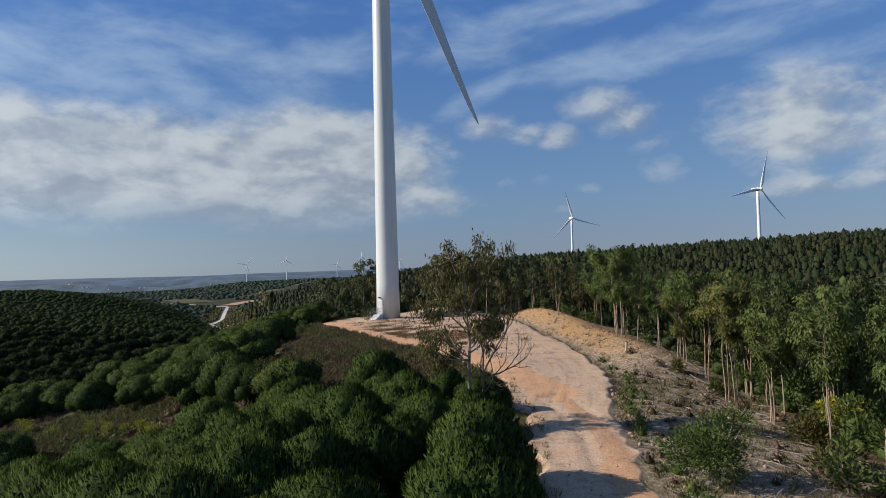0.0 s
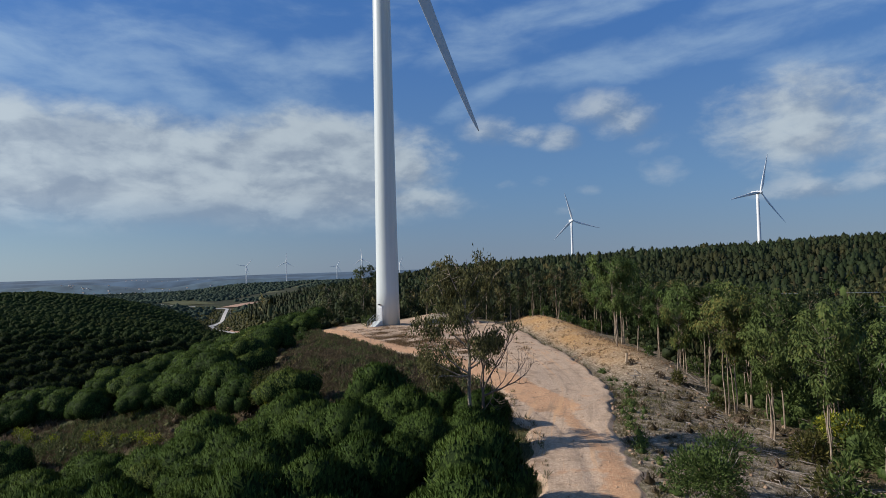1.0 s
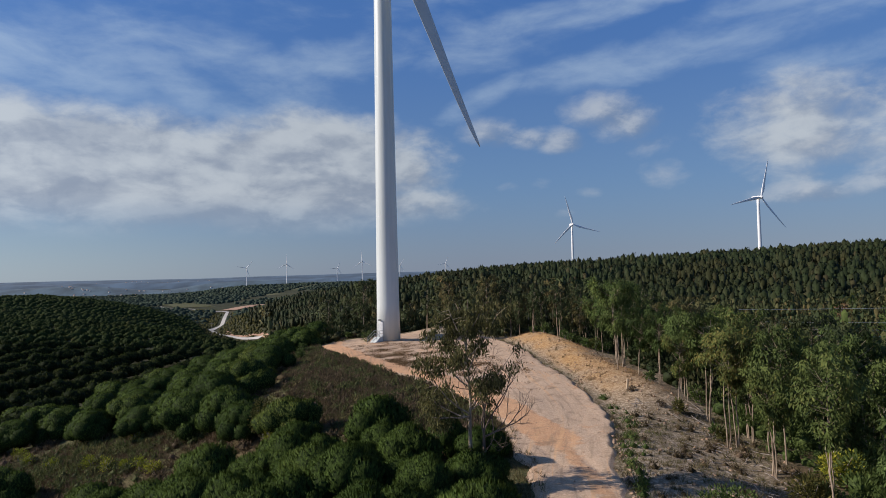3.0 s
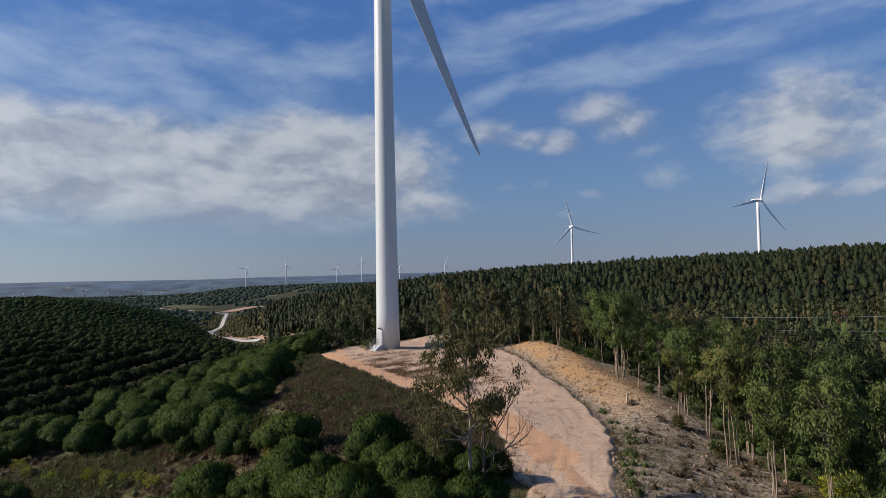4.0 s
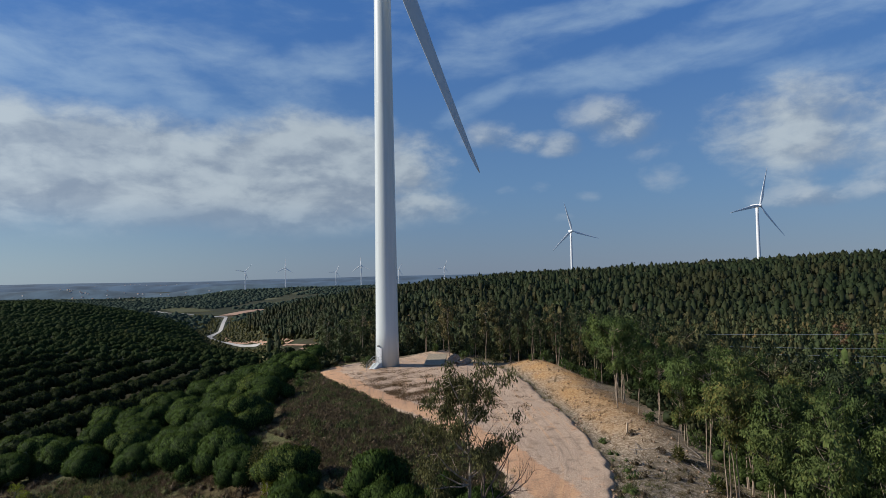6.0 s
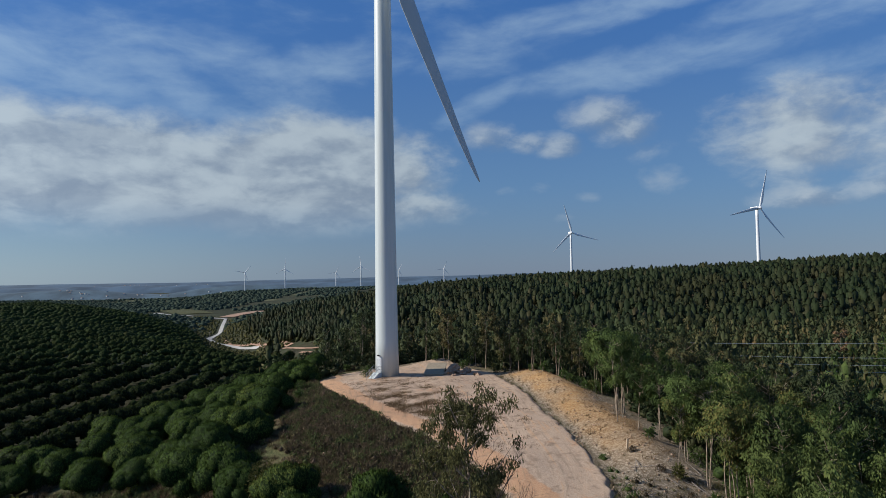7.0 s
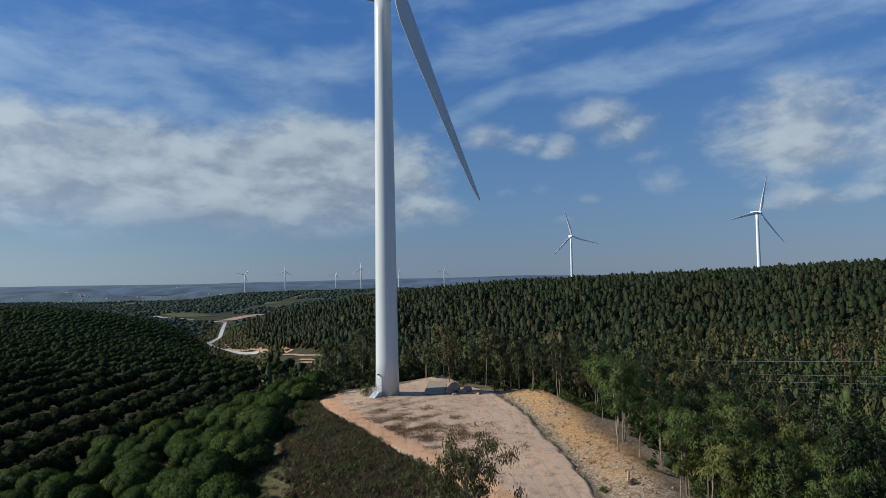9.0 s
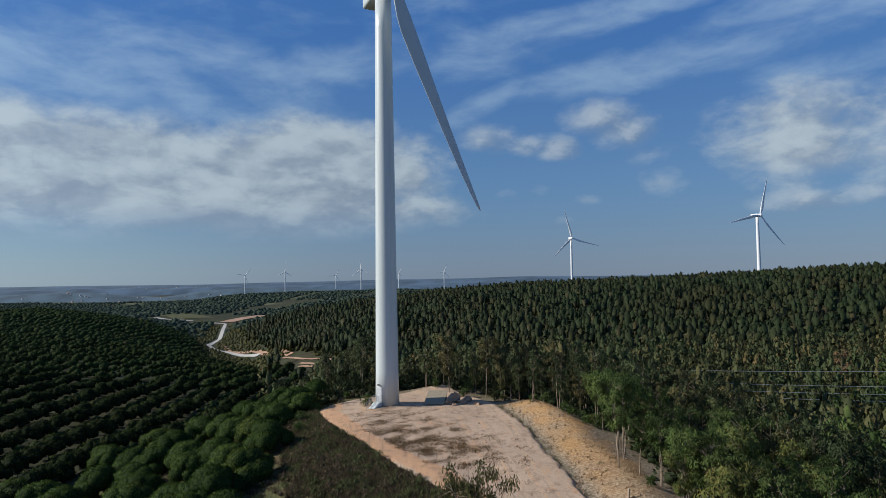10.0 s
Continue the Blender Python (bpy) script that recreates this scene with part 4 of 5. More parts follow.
DOTS = [lump(rng, (0, 0, 1.2), 3.8, 0.7, 0.16, 4, 5) for _ in range(5)]
far = []
y = 690.0
while y < 2450:
    g = 8.5 + 7.0 * (y - 690) / 1760
    for x in np.arange(-0.74 * y, 0.12 * y, g):
        px, py = x + rng.normal() * g * 0.42, y + rng.normal() * g * 0.42
        open_land = waves(px, py, 420, 52) + 0.5 * waves(px, py, 130, 51) > (0.75 if px > -0.47 * py else 0.1)
        if abs(px - VALLEY(min(py, 1100))) > 15 and not (-470 < px < -285 and 900 < py < 1100) and not open_land and px < VALLEY(min(py, 1100)) + (900 if py > 760 else 0):
            far.append((px, py, land_at(px, py) - 1.0, rng.uniform(0.8, 1.3) * (0.6 + g / 21), rng.uniform(0, 6.28)))
    y += g
tagged(new("far_wood", scattered("far_wood", DOTS, far, HAZED_WOOD, rng)), "far dark green woods on low hills", "wood", "", "stuff")

# low scrub on the valley's floor, clear of its road
scrub_low = []
for y in np.arange(320, 930, 4.2):
    for x in np.arange(VALLEY(y) - 42, VALLEY(y) + 40, 4.2):
        px, py = x + rng.normal() * 1.6, y + rng.normal() * 1.6
        lane = float(np.interp(py, [520, 547, 585, 598, 628, 665, 711, 828, 902], [-150, -172, -199, -215, -231, -240, -249, -286, -308]))
        if abs(px - lane) > 6 and not (py > 880 and px > -330) and not terraced(px, py):
            scrub_low.append((px, py, land_at(px, py) - 0.2, rng.uniform(0.3, 0.62), rng.uniform(0, 6.28)))
tagged(new("valley_scrub", scattered("valley_scrub", PINE_TINY, scrub_low, OLIVE, rng)), "low olive scrub on the valley floor", "scrub", "", "stuff")

# thicket under the wood's edge
THICKET = []
for k in range(5):
    at, nor = [], unit(rng.normal(size=(60, 3)) + (0, 0, 0.3))
    THICKET.append(joined([lump(rng, (0, 0, 0.6), 0.55, 0.8, 0.12, 4, 6), (lambda q: (q[0], quads_as_tris(q[1])))(leaves(rng, nor * (1.0, 1.0, 0.9) + (0, 0, 0.8), nor + (0, 0, 0.4), 0.45, 0.2, nor))]))
FINE_THICKET = []
for k in range(5):
    nor = unit(rng.normal(size=(190, 3)) + (0, 0, 0.3))
    FINE_THICKET.append(joined([lump(rng, (0, 0, 0.5), 0.5, 0.8, 0.12, 4, 6), (lambda q: (q[0], quads_as_tris(q[1])))(leaves(rng, nor * (1.0, 1.0, 0.9) * rng.uniform(0.7, 1, (190, 1)) + (0, 0, 0.75), nor + (0, 0, 0.4), 0.24, 0.085, nor))]))
low = []
for k in range(620):
    if k < 330:
        y = rng.uniform(24, 126)
        x = edge_x(y) + 3.2 + abs(rng.normal()) * 6
    else:
        y = 127 + abs(rng.normal()) * 5
        x = rng.uniform(-36, 20)
    low.append((x, y, land_at(x, y) - 0.2, rng.uniform(0.6, 1.7), rng.uniform(0, 6.28)))
for k in range(90):
    x, y = rng.uniform(-31, -13), rng.uniform(113, 129)
    if x < pad_left(min(y, 118)) - 1.5 or y > 121:
        low.append((x, y, land_at(x, y) - 0.2, rng.uniform(0.6, 1.6), rng.uniform(0, 6.28)))
tagged(new("edge_thicket", scattered("edge_thicket", FINE_THICKET, [p for p in low if p[1] < 62], SHRUB, rng)), "leafy green thicket at the wood's edge", "undergrowth", "", "stuff")
tagged(new("thicket", scattered("thicket", THICKET, [p for p in low if p[1] >= 62], GUM_FAR, rng)), "dark green thicket under the trees", "undergrowth", "", "stuff")

# far land under the horizon
def ridge_far(x, y):
    return -90 + 92 * step(3850, 4150, y) + 24 * step(4150, 4550, y) * (1 + 0.18 * waves(x, y * 0, 2400, 31) + 0.10 * waves(x, y * 0, 620, 32)) + 14 * step(-2500, 500, x) * step(4150, 4550, y) + 7 * waves(x, y, 500, 33) * step(3850, 3950, y) * (1 - step(4200, 4400, y))


def ridge_near(x, y):
    """A lower wooded ridge in front of the plateau."""
    return -60 + 56 * step(2500, 2720, y) * (1 + 0.22 * waves(x, y * 0, 1300, 35) + 0.10 * waves(x, y, 380, 36)) - 20 * step(2720, 3000, y) - 26 * step(-700, 300, x)


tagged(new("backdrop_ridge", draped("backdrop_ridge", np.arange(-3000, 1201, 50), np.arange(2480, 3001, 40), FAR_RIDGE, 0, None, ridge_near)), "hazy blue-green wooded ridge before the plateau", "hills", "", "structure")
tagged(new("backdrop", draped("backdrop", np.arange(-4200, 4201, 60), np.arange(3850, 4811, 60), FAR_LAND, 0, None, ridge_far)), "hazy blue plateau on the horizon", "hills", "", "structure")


# ---------------------------------------------------------------- single trees and shrubs by the road
rng = np.random.default_rng(23)


def bush_leaves(rng, r, h, count, leaf, upward=0.4):
    """Leaves in a few uneven clumps that make a shrub r wide and h high."""
    at, way, nors = [], [], []
    for k in range(9):
        a, d = rng.uniform(0, 6.28), r * rng.uniform(0.1, 0.75)
        c = np.array([d * math.cos(a), d * math.sin(a), h * rng.uniform(0.3, 0.8)])
        n = count // 9
        nor = unit(rng.normal(size=(n, 3)))
        nors.append(nor)
        at.append(c + nor * (r * 0.45, r * 0.45, h * 0.28) * rng.uniform(0.5, 1.05, n)[:, None])
        way.append(nor + (0, 0, upward) + rng.normal(size=(n, 3)) * 0.3)
    at = np.concatenate(at)
    at[:, 2] = np.abs(at[:, 2])
    return leaves(rng, at, np.concatenate(way), *leaf, np.concatenate(nors))


def bush_wood(rng, r, h):
    pieces = []
    for k in range(7):
        a = rng.uniform(0, 6.28)
        d = r * rng.uniform(0.3, 0.7)
        pieces.append(tube([(0.05 * math.cos(a), 0.05 * math.sin(a), -0.2), (d * 0.4 * math.cos(a), d * 0.4 * math.sin(a), h * 0.4), (d * math.cos(a), d * math.sin(a), h * 0.8)], [0.035, 0.025, 0.01], 5))
    return joined(pieces)


def shrub(name, x, y, r, h, count, leaf, mat, label, category, group="", upward=0.4):
    ob = thing(name, pose(x, y, land_at(x, y) - 0.05, 0, 0, float(rng.uniform(0, 360))), label, category, group)
    part_of("stem", mesh_of("stem", *bush_wood(rng, r, h), DRY_WOOD, True), ob)
    part_of("foliage", mesh_of("foliage", *bush_leaves(rng, r, h, count, leaf, upward), mat), ob)
    return ob


def branching(rng, start, way, length, radius, depth, out, tips):
    """A bare branch that forks again and again."""
    pts, p, d = [np.array(start, dtype=float)], np.array(start, dtype=float), np.array(way, dtype=float)
    for _ in range(4):
        d = unit(d + rng.normal(size=3) * 0.16 + (0, 0, 0.05))
        p = p + d * length / 4
        pts.append(p.copy())
    out.append(tube(pts, np.linspace(radius, radius * 0.6, 5), 6 if depth > 2 else 4))
    if depth == 0:
        tips.append((p, d))
        return
    for k in range(3 if depth > 1 else 2):
        i = 4 if k == 0 else int(rng.integers(2, 5))
        branching(rng, pts[i], unit(d + rng.normal(size=3) * 0.5 + (0, 0, 0.28)), length * rng.uniform(0.55, 0.8), radius * 0.58, depth - 1, out, tips)


def lone_eucalyptus(x, y):
    """The sparse tree that stands between the pines and the road: clumps of hanging leaves on thin limbs."""
    r = np.random.default_rng(8)
    top = thing("eucalyptus_tree", pose(x, y, land_at(x, y) - 0.1) @ Matrix.Diagonal((1.1, 1.1, 1.19, 1)), "sparse eucalyptus with hanging brownish-green leaf clumps", "eucalyptus tree")
    axis = np.array([(0, 0, -0.4), (0.05, 0, 1.5), (0.02, 0.1, 3.2), (0.1, 0.05, 5.0), (-0.1, 0.1, 7.0), (0.0, 0.0, 8.8), (0.05, 0.0, 10.0)])
    wood, at, ways = [tube(axis, [0.15, 0.12, 0.10, 0.078, 0.05, 0.03, 0.01], 9)], [], []
    for z0, a, reach, rise in ((3.8, 175, 2.9, 1.2), (4.2, 20, 2.4, 2.0), (3.6, 120, 2.6, 1.6), (4.0, 195, 3.0, 2.6), (4.4, 300, 2.2, 1.8), (4.8, 5, 2.7, 2.2), (5.4, 160, 2.4, 2.2), (5.6, 250, 2.0, 1.8), (6.2, 60, 1.8, 2.0), (6.6, 185, 2.0, 2.5), (6.9, 350, 2.1, 2.4), (7.4, 100, 1.5, 1.9), (7.8, 215, 1.4, 1.8), (8.3, 20, 1.3, 1.5), (8.9, 150, 0.9, 1.0), (3.9, 215, 3.0, 0.3)):
        reach = reach * 0.88
        q = np.array([np.interp(z0, axis[:, 2], axis[:, i]) for i in range(3)])
        c, s = math.cos(radians(a)), math.sin(radians(a))
        mid, end = q + (c * reach * 0.5, s * reach * 0.5, rise * 0.35), q + (c * reach, s * reach, rise)
        wood.append(tube([q, (q + mid) / 2 + (0, 0, -0.08), mid, (mid + end) / 2 + (0, 0, -0.06), end], [0.055, 0.045, 0.035, 0.024, 0.01], 5))
        for k in range(7):
            f = r.uniform(0.35, 1.05)
            base = mid + (end - mid) * (f - 0.35) / 0.65 if f > 0.4 else q + (mid - q) * f * 2
            b = base + r.normal(size=3) * (0.42, 0.42, 0.32)
            wood.append(tube([base, (base + b) / 2 + (0, 0, 0.05), b], [0.016, 0.011, 0.005], 4))
            n = int(r.integers(60, 125))
            at.append(b + r.normal(size=(n, 3)) * (0.2, 0.2, 0.2) + (0, 0, -0.1))
            ways.append(r.normal(size=(n, 3)) * 0.45 + (0, 0, -1.0))
    part_of("trunk", mesh_of("trunk", *joined(wood), GUM_BARK, True), top)
    part_of("crown", mesh_of("crown", *leaves(r, np.concatenate(at), np.concatenate(ways), 0.24, 0.07), LONE), top)


lone_eucalyptus(1.5, 40.6)


def bare_shrub(x, y):
    r = np.random.default_rng(4)
    top = thing("bare_tree", pose(x, y, land_at(x, y) - 0.1) @ Matrix.Diagonal((0.95, 0.95, 1.2, 1)), "small leafless tree with spreading grey-brown branches", "bare tree")
    out, tips = [tube([(-0.1, 0, -0.3), (-0.05, 0, 1.2), (0, 0.05, 2.4), (0.0, 0.0, 3.1)], [0.13, 0.11, 0.10, 0.09], 8)], []
    for way, ln, z in (((0.75, 0.0, 0.75), 1.9, 3.0), ((0.15, 0.2, 1.0), 1.8, 3.1), ((0.95, -0.15, 0.35), 1.6, 2.7), ((-0.5, 0.1, 0.8), 1.2, 2.9)):
        branching(r, (0, 0, z), unit(np.array(way)), ln, 0.062, 4, out, tips)
    part_of("branch", mesh_of("branch", *joined(out), PINE_BARK, True), top)


bare_shrub(2.4, 40.9)

shrub("flowering_shrub", -16.4, 58.6, 1.5, 4.2, 2200, (0.22, 0.1), OLIVE, "yellow-green bushy shrub among the pines", "shrub")
shrub("flowering_shrub", -15.4, 56.9, 0.8, 2.2, 520, (0.2, 0.1), YELLOW, "low shrub with bright yellow flowers", "shrub")
for x, y, r, h in ((-51.2, 77.5, 0.9, 1.5), (-48.0, 74.5, 0.9, 1.5), (-37.0, 67.6, 1.0, 1.6), (-34.0, 65.0, 0.9, 1.7), (-29.6, 62.6, 0.9, 1.5), (-27.2, 60.2, 0.8, 1.4), (-34.6, 72.2, 0.8, 2.2), (-31.6, 64.0, 0.8, 1.2), (-26.4, 98.0, 1.0, 2.0), (-24.6, 96.4, 0.8, 1.6), (-43.0, 70.5, 0.8, 1.2)):
    shrub("gorse_bush", x, y, r, h, 340, (0.22, 0.09), YELLOW, "low gorse bush with yellow flowers in scrub", "bush", "gorse bushes")
shrub("young_shrub", 12.1, 29.8, 2.1, 3.3, 6800, (0.17, 0.075), SHRUB, "dense leafy green shrub at the road edge", "shrub")
shrub("yellow_shrub", 26.0, 43.6, 1.5, 2.6, 1100, (0.24, 0.1), YELLOW, "bright yellow-green shrub under the eucalyptus trees", "shrub")
shrub("olive_shrub", 22.0, 39.5, 1.3, 2.0, 1500, (0.26, 0.09), OLIVE, "yellowish young eucalyptus shrub by the wood", "shrub")
shrub("tower_shrub", -13.4, 112.4, 1.2, 2.0, 900, (0.24, 0.1), SHRUB, "round green shrub beside the turbine steps", "shrub")
for x, y, r, h in ((-1.6, 124.5, 0.8, 1.6), (3.6, 119.0, 1.0, 1.8), (5.2, 123.0, 1.2, 2.6), (-18.2, 121.5, 0.8, 1.3), (-22.6, 116.0, 1.0, 1.8), (-23.6, 106.0, 0.9, 1.9), (-22.2, 99.5, 0.8, 1.6)):
    shrub("scrub_bush", x, y, r, h, 620, (0.26, 0.1), SHRUB, "dull green scrub bush at the pad edge", "bush", "scrub bushes")
r2 = np.random.default_rng(77)
for k in range(26):
    y = float(r2.uniform(22, 118))
    x = edge_x(y) + float(r2.uniform(-0.8, 3.0))
    s = float(r2.uniform(0.5, 1.2))
    shrub("undergrowth_bush", x, y, 0.9 * s, 1.5 * s, int(330 * s), (0.34, 0.12), (SHRUB, OLIVE, SHRUB, GUM)[k % 4], "low undergrowth bush at the wood's edge", "bush", "undergrowth bushes")


# a dead brown tree and some rounder bright trees in the dip of the wood
def broadleaf(x, y, r, h):
    ob = thing("broadleaf_tree", pose(x, y, land_at(x, y) - 0.1), "round bright green tree among the eucalyptus", "tree", "broadleaf trees")
    part_of("trunk", mesh_of("trunk", *tube([(0, 0, -0.3), (0.1, 0, h * 0.3), (0, 0.1, h * 0.7)], [0.2, 0.16, 0.06], 7), PINE_BARK, True), ob)
    part_of("crown", mesh_of("crown", *bush_leaves(rng, r, h, 900, (0.8, 0.42)), SHRUB), ob)


for x, y, r, h in ((112, 158, 4.2, 11), (119, 163, 4.0, 12), (105, 150, 3.6, 10), (124, 154, 4.2, 11), (114, 147, 3.8, 10), (98, 142, 3.2, 9), (121, 170, 4.4, 12)):
    broadleaf(x, y, r, h)
dead = thing("dead_tree", pose(107, 172, land_at(107, 172) - 0.2), "dead rust-brown tree standing in the green wood", "tree")
dw, dl = gum(np.random.default_rng(3), 14.0, 1.9, 0.3, 520, 1, (0.8, 0.34), 22)
part_of("trunk", mesh_of("trunk", *dw, DRY_WOOD, True), dead)
part_of("crown", mesh_of("crown", *dl, BROWN_GRASS), dead)


# ---------------------------------------------------------------- low growth on the ground
def clump(rng, n, high, wide, blade):
    at = rng.normal(size=(n, 3)) * (wide, wide, 0)
    way = at * (1.1, 1.1, 0) + rng.normal(size=(n, 3)) * 0.25 + (0, 0, 0.9)
    return brushes(rng, at, way, high, blade, 1)


def strewn(count, where, size):
    out = []
    while len(out) < count:
        x, y = where()
        if x is not None:
            lift = 0.15 if pad_left(y) + 0.5 < x < pad_right(y) - 0.5 and y < 125 else -0.02
            out.append((x, y, land_at(x, y) + lift, rng.uniform(*size), rng.uniform(0, 6.28)))
    return out


def on_scrub():
    y = rng.uniform(47, 112)
    edge = pad_left(y)
    far = np.interp(y, [47, 58, 66, 76, 93, 112], [-5, -10, -14, -19, -23, -25])
    return rng.uniform(min(far, edge - 1.0), edge - 0.2), y


def on_glade():
    return rng.normal() * 8 - 38, rng.normal() * 4.5 + 70


def under_pines():
    x, y = rng.uniform(-58, 0), rng.uniform(14, 122)
    return (x, y) if x < pad_left(y) - 3.5 else (None, None)


def on_verge():
    y = rng.uniform(16, 60)
    return rng.uniform(pad_right(y) + 0.1, edge_x(y) + 3), y


def on_bank():
    y = rng.uniform(58, 112)
    return rng.uniform(pad_right(y) + 0.2, edge_x(y) + 1), y


def on_pad():
    y = rng.normal() * 9 + 90
    x = rng.normal() * 5 + np.interp(y, [76, 88, 104], [1, -3, -8])
    return (x, y) if pad_left(y) + 3.4 < x < pad_right(y) - 0.5 and 66 < y < 112 and waves(0.45 * x + 0.3 * y, y - 0.6 * x, 3.4, 41) + 0.5 * waves(x, y, 14, 42) + 0.55 * rng.normal() > 0.3 else (None, None)


def on_ditch():
    y = rng.uniform(40, 112)
    return pad_right(y) + rng.normal() * 0.35 + 0.3, y


def on_low_ditch():
    y = rng.uniform(18, 66)
    return pad_right(y) + abs(rng.normal()) * 0.8 + 0.5, y


def on_left_edge():
    y = rng.uniform(14, 60)
    return pad_left(y) + rng.normal() * 0.5 - 0.2, y


tall = [clump(rng, 30, 0.5, 0.2, 0.04) for _ in range(5)]
bushy = []
for k in range(5):
    nor = unit(rng.normal(size=(46, 3)) + (0, 0, 0.5))
    bushy.append(joined([lump(rng, (0, 0, 0.2), 0.45, 0.7, 0.15, 3, 5), brushes(rng, nor * (0.55, 0.55, 0.4) + (0, 0, 0.25), nor * 0.5 + (0, 0, 0.8), 0.34, 0.1, 1, nor)]))
turf = [clump(rng, 14, 0.34, 0.12, 0.028) for _ in range(5)]
mat_low = [clump(rng, 12, 0.16, 0.3, 0.06) for _ in range(4)]
for name, kinds, count, where, size, mat, label, category in (
        ("heather_bushes", bushy, 900, on_scrub, (0.35, 0.95), HEATHER, "brown heather bushes beside the track", "heather"),
        ("scrub_bushes", bushy, 760, on_scrub, (0.3, 1.05), SCRUB, "olive low scrub bushes beside the track", "scrub"),
        ("pine_floor", bushy, 1300, under_pines, (0.5, 1.2), HEATHER, "brown heather bushes between the pines", "heather"),
        ("heather", tall, 4200, on_scrub, (0.5, 1.35), HEATHER, "brown-purple heather scrub beside the track", "heather"),
        ("low_scrub", tall, 700, on_scrub, (0.4, 1.1), GRASS, "dry grass tussocks among the heather", "grass"),
        ("green_scrub", tall, 2600, on_scrub, (0.5, 1.2), SCRUB, "grey-green low scrub beside the track", "scrub"),
        ("glade_scrub", tall, 2400, on_glade, (0.6, 1.4), HEATHER, "dull heather scrub in a glade of pines", "heather"),
        ("glade_bushes", bushy, 520, on_glade, (0.5, 1.3), SCRUB, "olive low bushes in a glade of pines", "scrub"),
        ("undergrowth", tall, 2400, under_pines, (0.7, 1.5), HEATHER, "dark scrub under the pines", "scrub"),
        ("ditch_bushes", bushy, 70, on_low_ditch, (0.3, 0.85), SHRUB, "dark green weeds along the ditch", "weeds"),
        ("verge_weeds", bushy, 160, on_verge, (0.25, 0.7), HEATHER, "low brown weeds on the stony verge", "weeds"),
        ("verge_grass", turf, 1500, on_verge, (0.5, 1.6), GRASS, "dry grass on the stony verge", "grass"),
        ("bank_grass", turf, 420, on_bank, (0.5, 1.4), BROWN_GRASS, "brown weeds on the orange bank", "weeds"),
        ("pad_weeds", mat_low, 2300, on_pad, (0.6, 1.5), BROWN_GRASS, "low brown weeds on the gravel pad", "weeds"),
        ("ditch_weeds", turf, 420, on_ditch, (0.5, 1.5), GRASS, "grass along the drainage ditch", "grass"),
        ("road_edge_grass", turf, 380, on_left_edge, (0.6, 1.6), GRASS, "grass at the road's edge", "grass")):
    tagged(new(name, scattered(name, kinds, strewn(count, where, size), mat, rng)), label, category, "", "stuff")

pebbles = [lump(rng, (0, 0, 0.03), 0.1, 0.6, 0.25, 4, 5) for _ in range(4)]


def on_road():
    y = rng.uniform(15, 112)
    return rng.uniform(pad_left(y), pad_right(y)), y


for name, count, where, size in (("scrub_stones", 160, on_scrub, (0.8, 2.6)), ("verge_stones", 300, on_verge, (0.4, 1.8)), ("bank_stones", 240, on_bank, (0.4, 1.7)), ("ditch_stones", 260, on_ditch, (0.6, 1.8)), ("road_stones", 420, on_road, (0.2, 0.7))):
    tagged(new(name, scattered(name, pebbles, strewn(count, where, size), ROCK, rng)), "loose brown stones on bare soil", "stones", "", "stuff")

# cut branches left along the wood's edge
sticks = []
for k in range(170):
    y = rng.uniform(22, 62)
    x = edge_x(y) + rng.normal() * 2.4 - 0.6
    a, ln = rng.uniform(0, 6.28), rng.uniform(0.6, 2.2)
    p = np.array([x, y, land_at(x, y) + rng.uniform(0.03, 0.25)])
    q = p + (math.cos(a) * ln, math.sin(a) * ln, 0)
    q[2] = land_at(q[0], q[1]) + rng.uniform(0.03, 0.3)
    sticks.append(tube([p, (p + q) / 2 + rng.normal(size=3) * 0.08, q], [0.035, 0.03, 0.012], 5))
tagged(new("cut_branches", mesh_of("cut_branches", *joined(sticks), DRY_WOOD, True)), "grey cut branches strewn at the wood's edge", "branches", "", "stuff")


# ---------------------------------------------------------------- things on the pad
def marker_post(x, y):
    top = thing("marker_post", pose(x, y, land_at(x, y) - 0.05, 0, 4, 20), "short pale wooden marker post on the bank", "post")
    bm = bmesh.new()
    box(bm, (0.16, 0.16, 1.1), (0, 0, 0.5), None, 0.02)
    part("post", bm, POST, top)
    bm = bmesh.new()
    box(bm, (0.2, 0.2, 0.06), (0, 0, 1.07), None, 0.02)
    part("cap", bm, POST, top)


marker_post(18.5, 65.7)
shrub("weed_bush", 18.7, 64.8, 0.5, 0.6, 220, (0.2, 0.07), HEATHER, "dark low weed beside the marker post", "bush")
shrub("weed_bush", 20.0, 60.6, 0.6, 0.6, 220, (0.2, 0.07), HEATHER, "dark low weed on the bank", "bush")


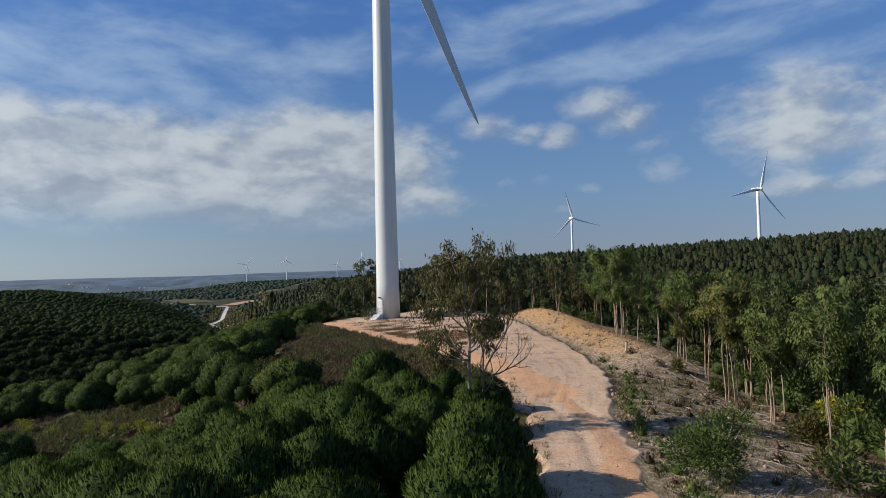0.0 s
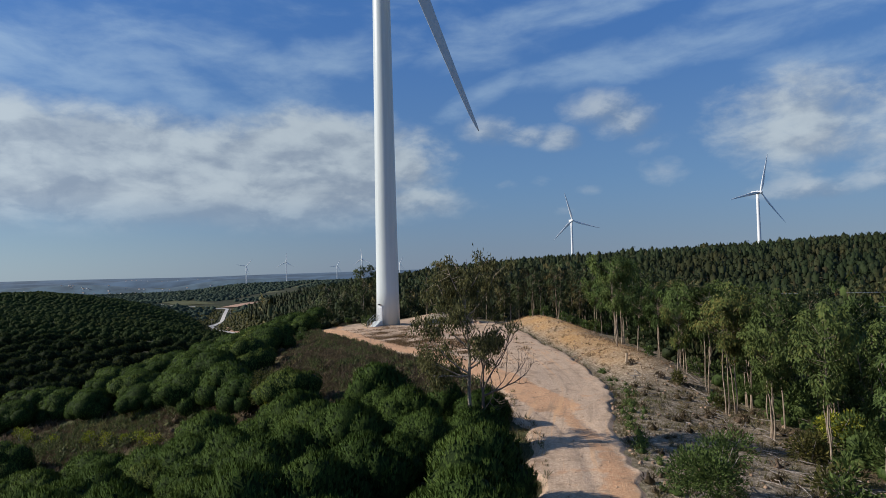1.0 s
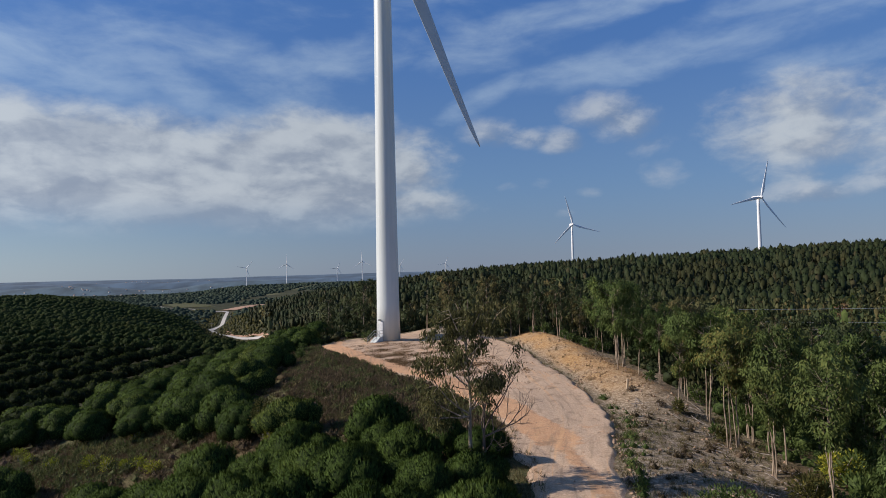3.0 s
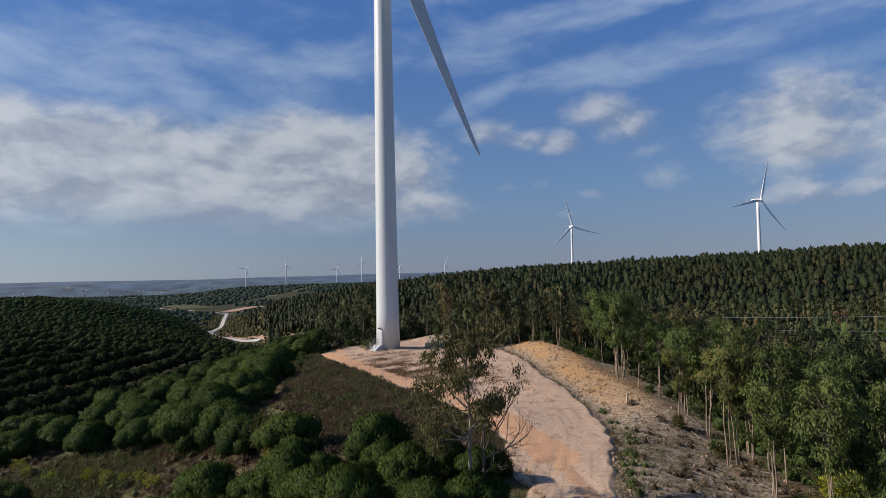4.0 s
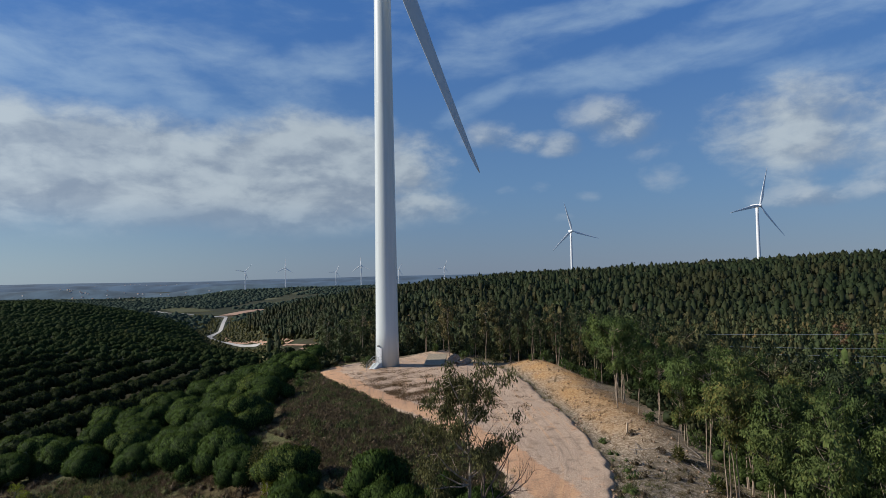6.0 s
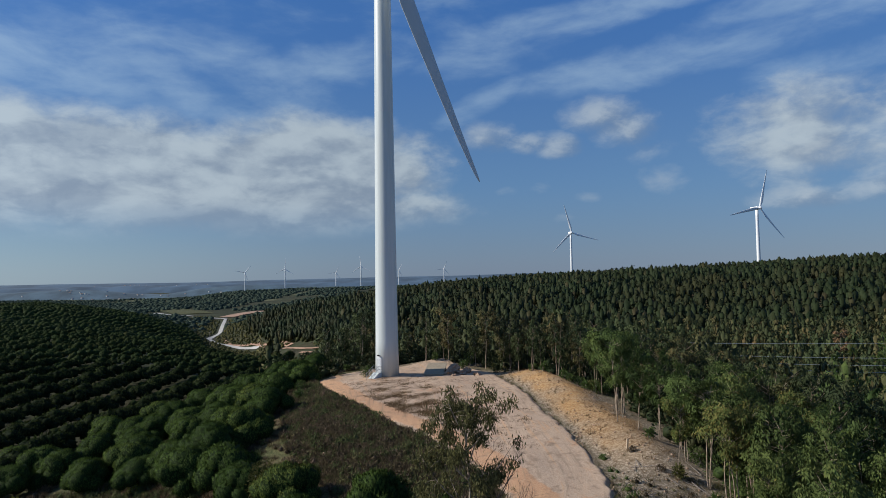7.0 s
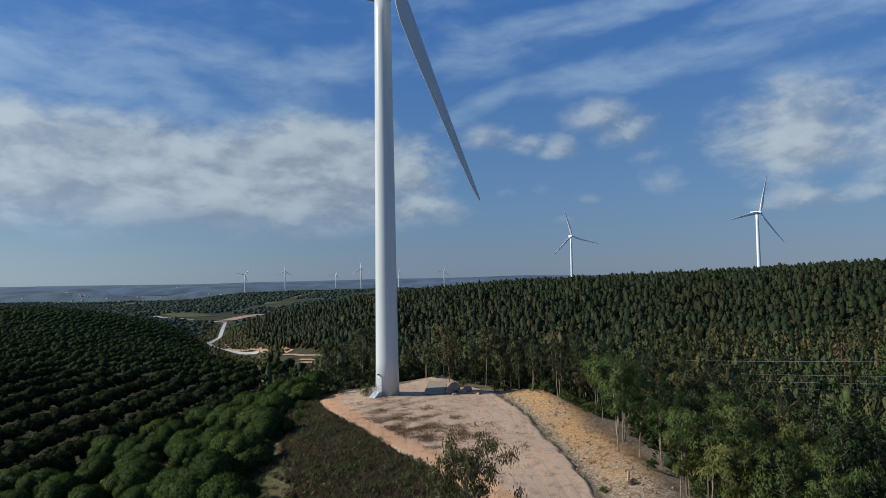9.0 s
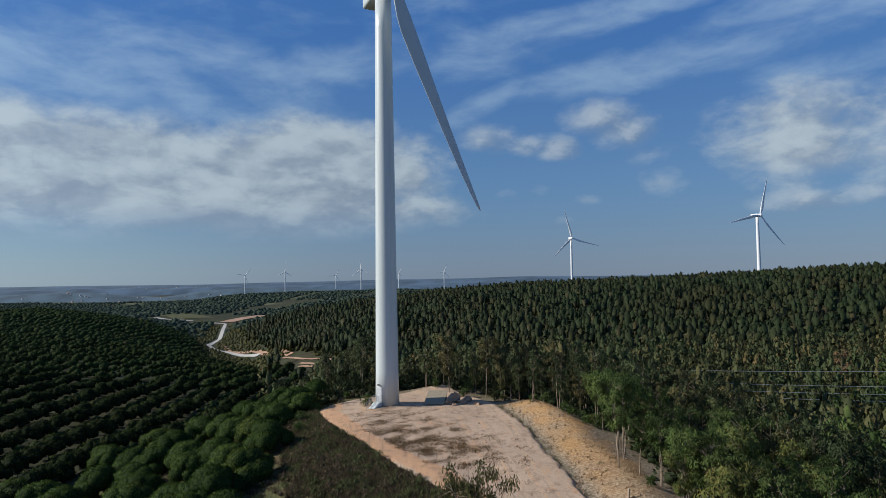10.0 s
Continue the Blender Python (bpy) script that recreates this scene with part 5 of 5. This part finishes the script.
def cable_vault(x, y):
    """A low concrete box set into the mound behind the pad, with a sloping lid."""
    top = thing("concrete_vault", pose(x, y, land_at(x, y) - 0.75, 0, 0, -6), "low grey concrete vault set into the earth", "concrete vault")
    bm = loft([[(-1.6, 0, 0), (1.6, 0, 0), (1.6, 0, 1.0), (-1.6, 0, 1.0)], [(-1.6, 6.4, 0), (1.6, 6.4, 0), (1.6, 6.4, 2.1), (-1.6, 6.4, 2.1)]])
    bmesh.ops.bevel(bm, geom=bm.edges[:], offset=0.05, segments=2, affect="EDGES")
    part("body", bm, CONCRETE, top)
    bm = loft([[(-1.75, -0.15, 1.004), (1.75, -0.15, 1.004), (1.75, -0.15, 1.16), (-1.75, -0.15, 1.16)], [(-1.75, 6.5, 2.12), (1.75, 6.5, 2.12), (1.75, 6.5, 2.28), (-1.75, 6.5, 2.28)]])
    part("lid", bm, CONCRETE, top, "pale concrete slab lid")


cable_vault(-1.7, 112.6)


def boulder(x, y, r, flat_):
    ob = thing("boulder", pose(x, y, land_at(x, y), 0, 0, float(rng.uniform(0, 360))), "brown clay boulder at the pad edge", "boulder", "boulders")
    v, f = lump(rng, (0, 0, r * flat_ * 0.55), r, flat_, 0.2, 7, 9)
    part_of("rock", mesh_of("rock", v, [f], ROCK), ob)


for x, y, r, q in ((1.0, 113.0, 0.9, 0.7), (2.0, 114.5, 1.2, 0.9), (3.2, 112.8, 0.8, 0.7), (0.9, 115.8, 0.7, 0.8), (4.2, 114.6, 0.9, 0.7), (1.8, 111.4, 0.5, 0.6), (5.8, 112.0, 0.6, 0.6), (-7.5, 111.3, 0.35, 0.5), (-12.4, 109.6, 0.3, 0.5)):
    boulder(x, y, r, q)


# ---------------------------------------------------------------- the valley and what lies far off
def ribbon(name, line, width, mat, lift, label, category):
    line = np.asarray(line, dtype=float)
    t = np.linspace(0, len(line) - 1, 90)
    p = np.stack([np.interp(t, np.arange(len(line)), line[:, i]) for i in range(2)], 1)
    d = unit(np.gradient(p, axis=0))
    side = np.stack([-d[:, 1], d[:, 0]], 1)
    rows = []
    for u in np.linspace(-0.5, 0.5, 5):
        q = p + side * width * u
        rows.append(np.concatenate([q, (land(q[:, 0], q[:, 1]) + lift)[:, None]], 1))
    verts = np.concatenate(rows)
    a = np.concatenate([np.arange(89) + k * 90 for k in range(4)])
    tagged(new(name, mesh_of(name, verts, [np.stack([a, a + 90, a + 91, a + 1], 1)], mat, True)), label, category, "", "structure")


ribbon("valley_road", [(-150, 520), (-172, 547), (-199, 585), (-215, 598), (-231, 628), (-240, 665), (-249, 711), (-286, 828), (-308, 902)], 4.6, FAR_ROAD, 0.7, "pale road that winds along the valley", "road")
ribbon("valley_bank", [(-222, 640), (-196, 585), (-160, 545), (-120, 470), (-96, 400)], 4.5, FAR_CLAY, 0.5, "bare clay bank beside the valley road", "bank")
ribbon("far_road", [(-455, 1006), (-410, 960), (-361, 930), (-310, 906)], 9.0, FAR_ROAD, 0.9, "pale straight road across the valley floor", "road")
ribbon("clearing", [(-316, 930), (-312, 972), (-306, 1020), (-303, 1075)], 26.0, FAR_CLAY, 0.9, "cleared patch of orange earth", "clearing")
ribbon("meadow", [(-560, 1180), (-500, 1120), (-430, 1060), (-390, 1000)], 60.0, GRASS, 0.5, "pale green meadow in the valley", "meadow")


for line in ([(-100, 399), (-76, 350), (-54, 314)], [(-76, 339), (-64, 318), (-52, 300)], [(-74, 327), (-61, 308), (-50, 290)]):
    ribbon("terrace_track", line, 1.9, FAR_CLAY, 0.5, "narrow pale clay track on a terraced slope", "track")


def far_house(x, y, wide, deep, high, turn):
    ob = thing("house", pose(x, y, land_or_ridge(x, y), 0, 0, turn), "far white house with a tiled roof", "house", "far village houses")
    bm = bmesh.new()
    box(bm, (wide, deep, high), (0, 0, high / 2 - 1))
    part("wall", bm, FAR_HOUSE, ob)
    h = high - 1
    bm = loft([[(-wide / 2 - 0.4, -deep / 2 - 0.4, h), (-wide / 2 - 0.4, deep / 2 + 0.4, h), (-wide / 2 - 0.4, 0, h + deep * 0.3)], [(wide / 2 + 0.4, -deep / 2 - 0.4, h), (wide / 2 + 0.4, deep / 2 + 0.4, h), (wide / 2 + 0.4, 0, h + deep * 0.3)]])
    part("roof", bm, FAR_CLAY, ob)


def land_or_ridge(x, y):
    return max(land_at(x, y), float(ridge_far(np.array(x), np.array(y))), float(ridge_near(np.array(x), np.array(y))) if y < 3000 else -99)


r3 = np.random.default_rng(91)
for k in range(44):
    y = float(r3.uniform(2560, 2700)) if k < 30 else float(r3.uniform(4150, 4300))
    x = (float(r3.normal(-1480, 150)) if k % 3 else float(r3.uniform(-1750, -900))) * (1.0 if k < 30 else 1.35)
    far_house(x, y, float(r3.uniform(3.5, 6.5)), float(r3.uniform(3.5, 6)), float(r3.uniform(2.8, 4.0)), float(r3.uniform(-40, 40)))


def utility_pole(x, y, high):
    ob = thing("utility_pole", pose(x, y, land_at(x, y) - 0.5), "tall grey wooden power pole with a crossarm", "power pole", "power poles")
    bm = bmesh.new()
    rod(bm, (0, 0, 0), (0, 0, high), 0.2, 0.13)
    part("pole", bm, DRY_WOOD, ob, smooth=True)
    bm = bmesh.new()
    box(bm, (3.6, 0.2, 0.2), (0, 0, high - 0.8), None, 0.03)
    part("crossarm", bm, DRY_WOOD, ob)


def wire(a, b, sag, radius):
    p = [Vector(a).lerp(Vector(b), k / 16) - Vector((0, 0, sag * 4 * (k / 16) * (1 - k / 16))) for k in range(17)]
    tagged(new("power_cable", mesh_of("power_cable", *tube([tuple(q) for q in p], [radius] * 17, 5), CABLE, True)), "thin pale overhead power cable", "power cable", "power cables")


for x, y in ((-205, 560), (-232, 690), (-262, 770)):
    utility_pole(x, y, 13)
for z0, z1, y in ((4.4, 4.9, 120), (2.4, 1.3, 119), (1.3, -0.2, 118), (0.4, -1.6, 117)):
    wire((44, y + 3, z0 + 0.8), (132, y - 2, z1 + 0.8), 0.8, 0.03)
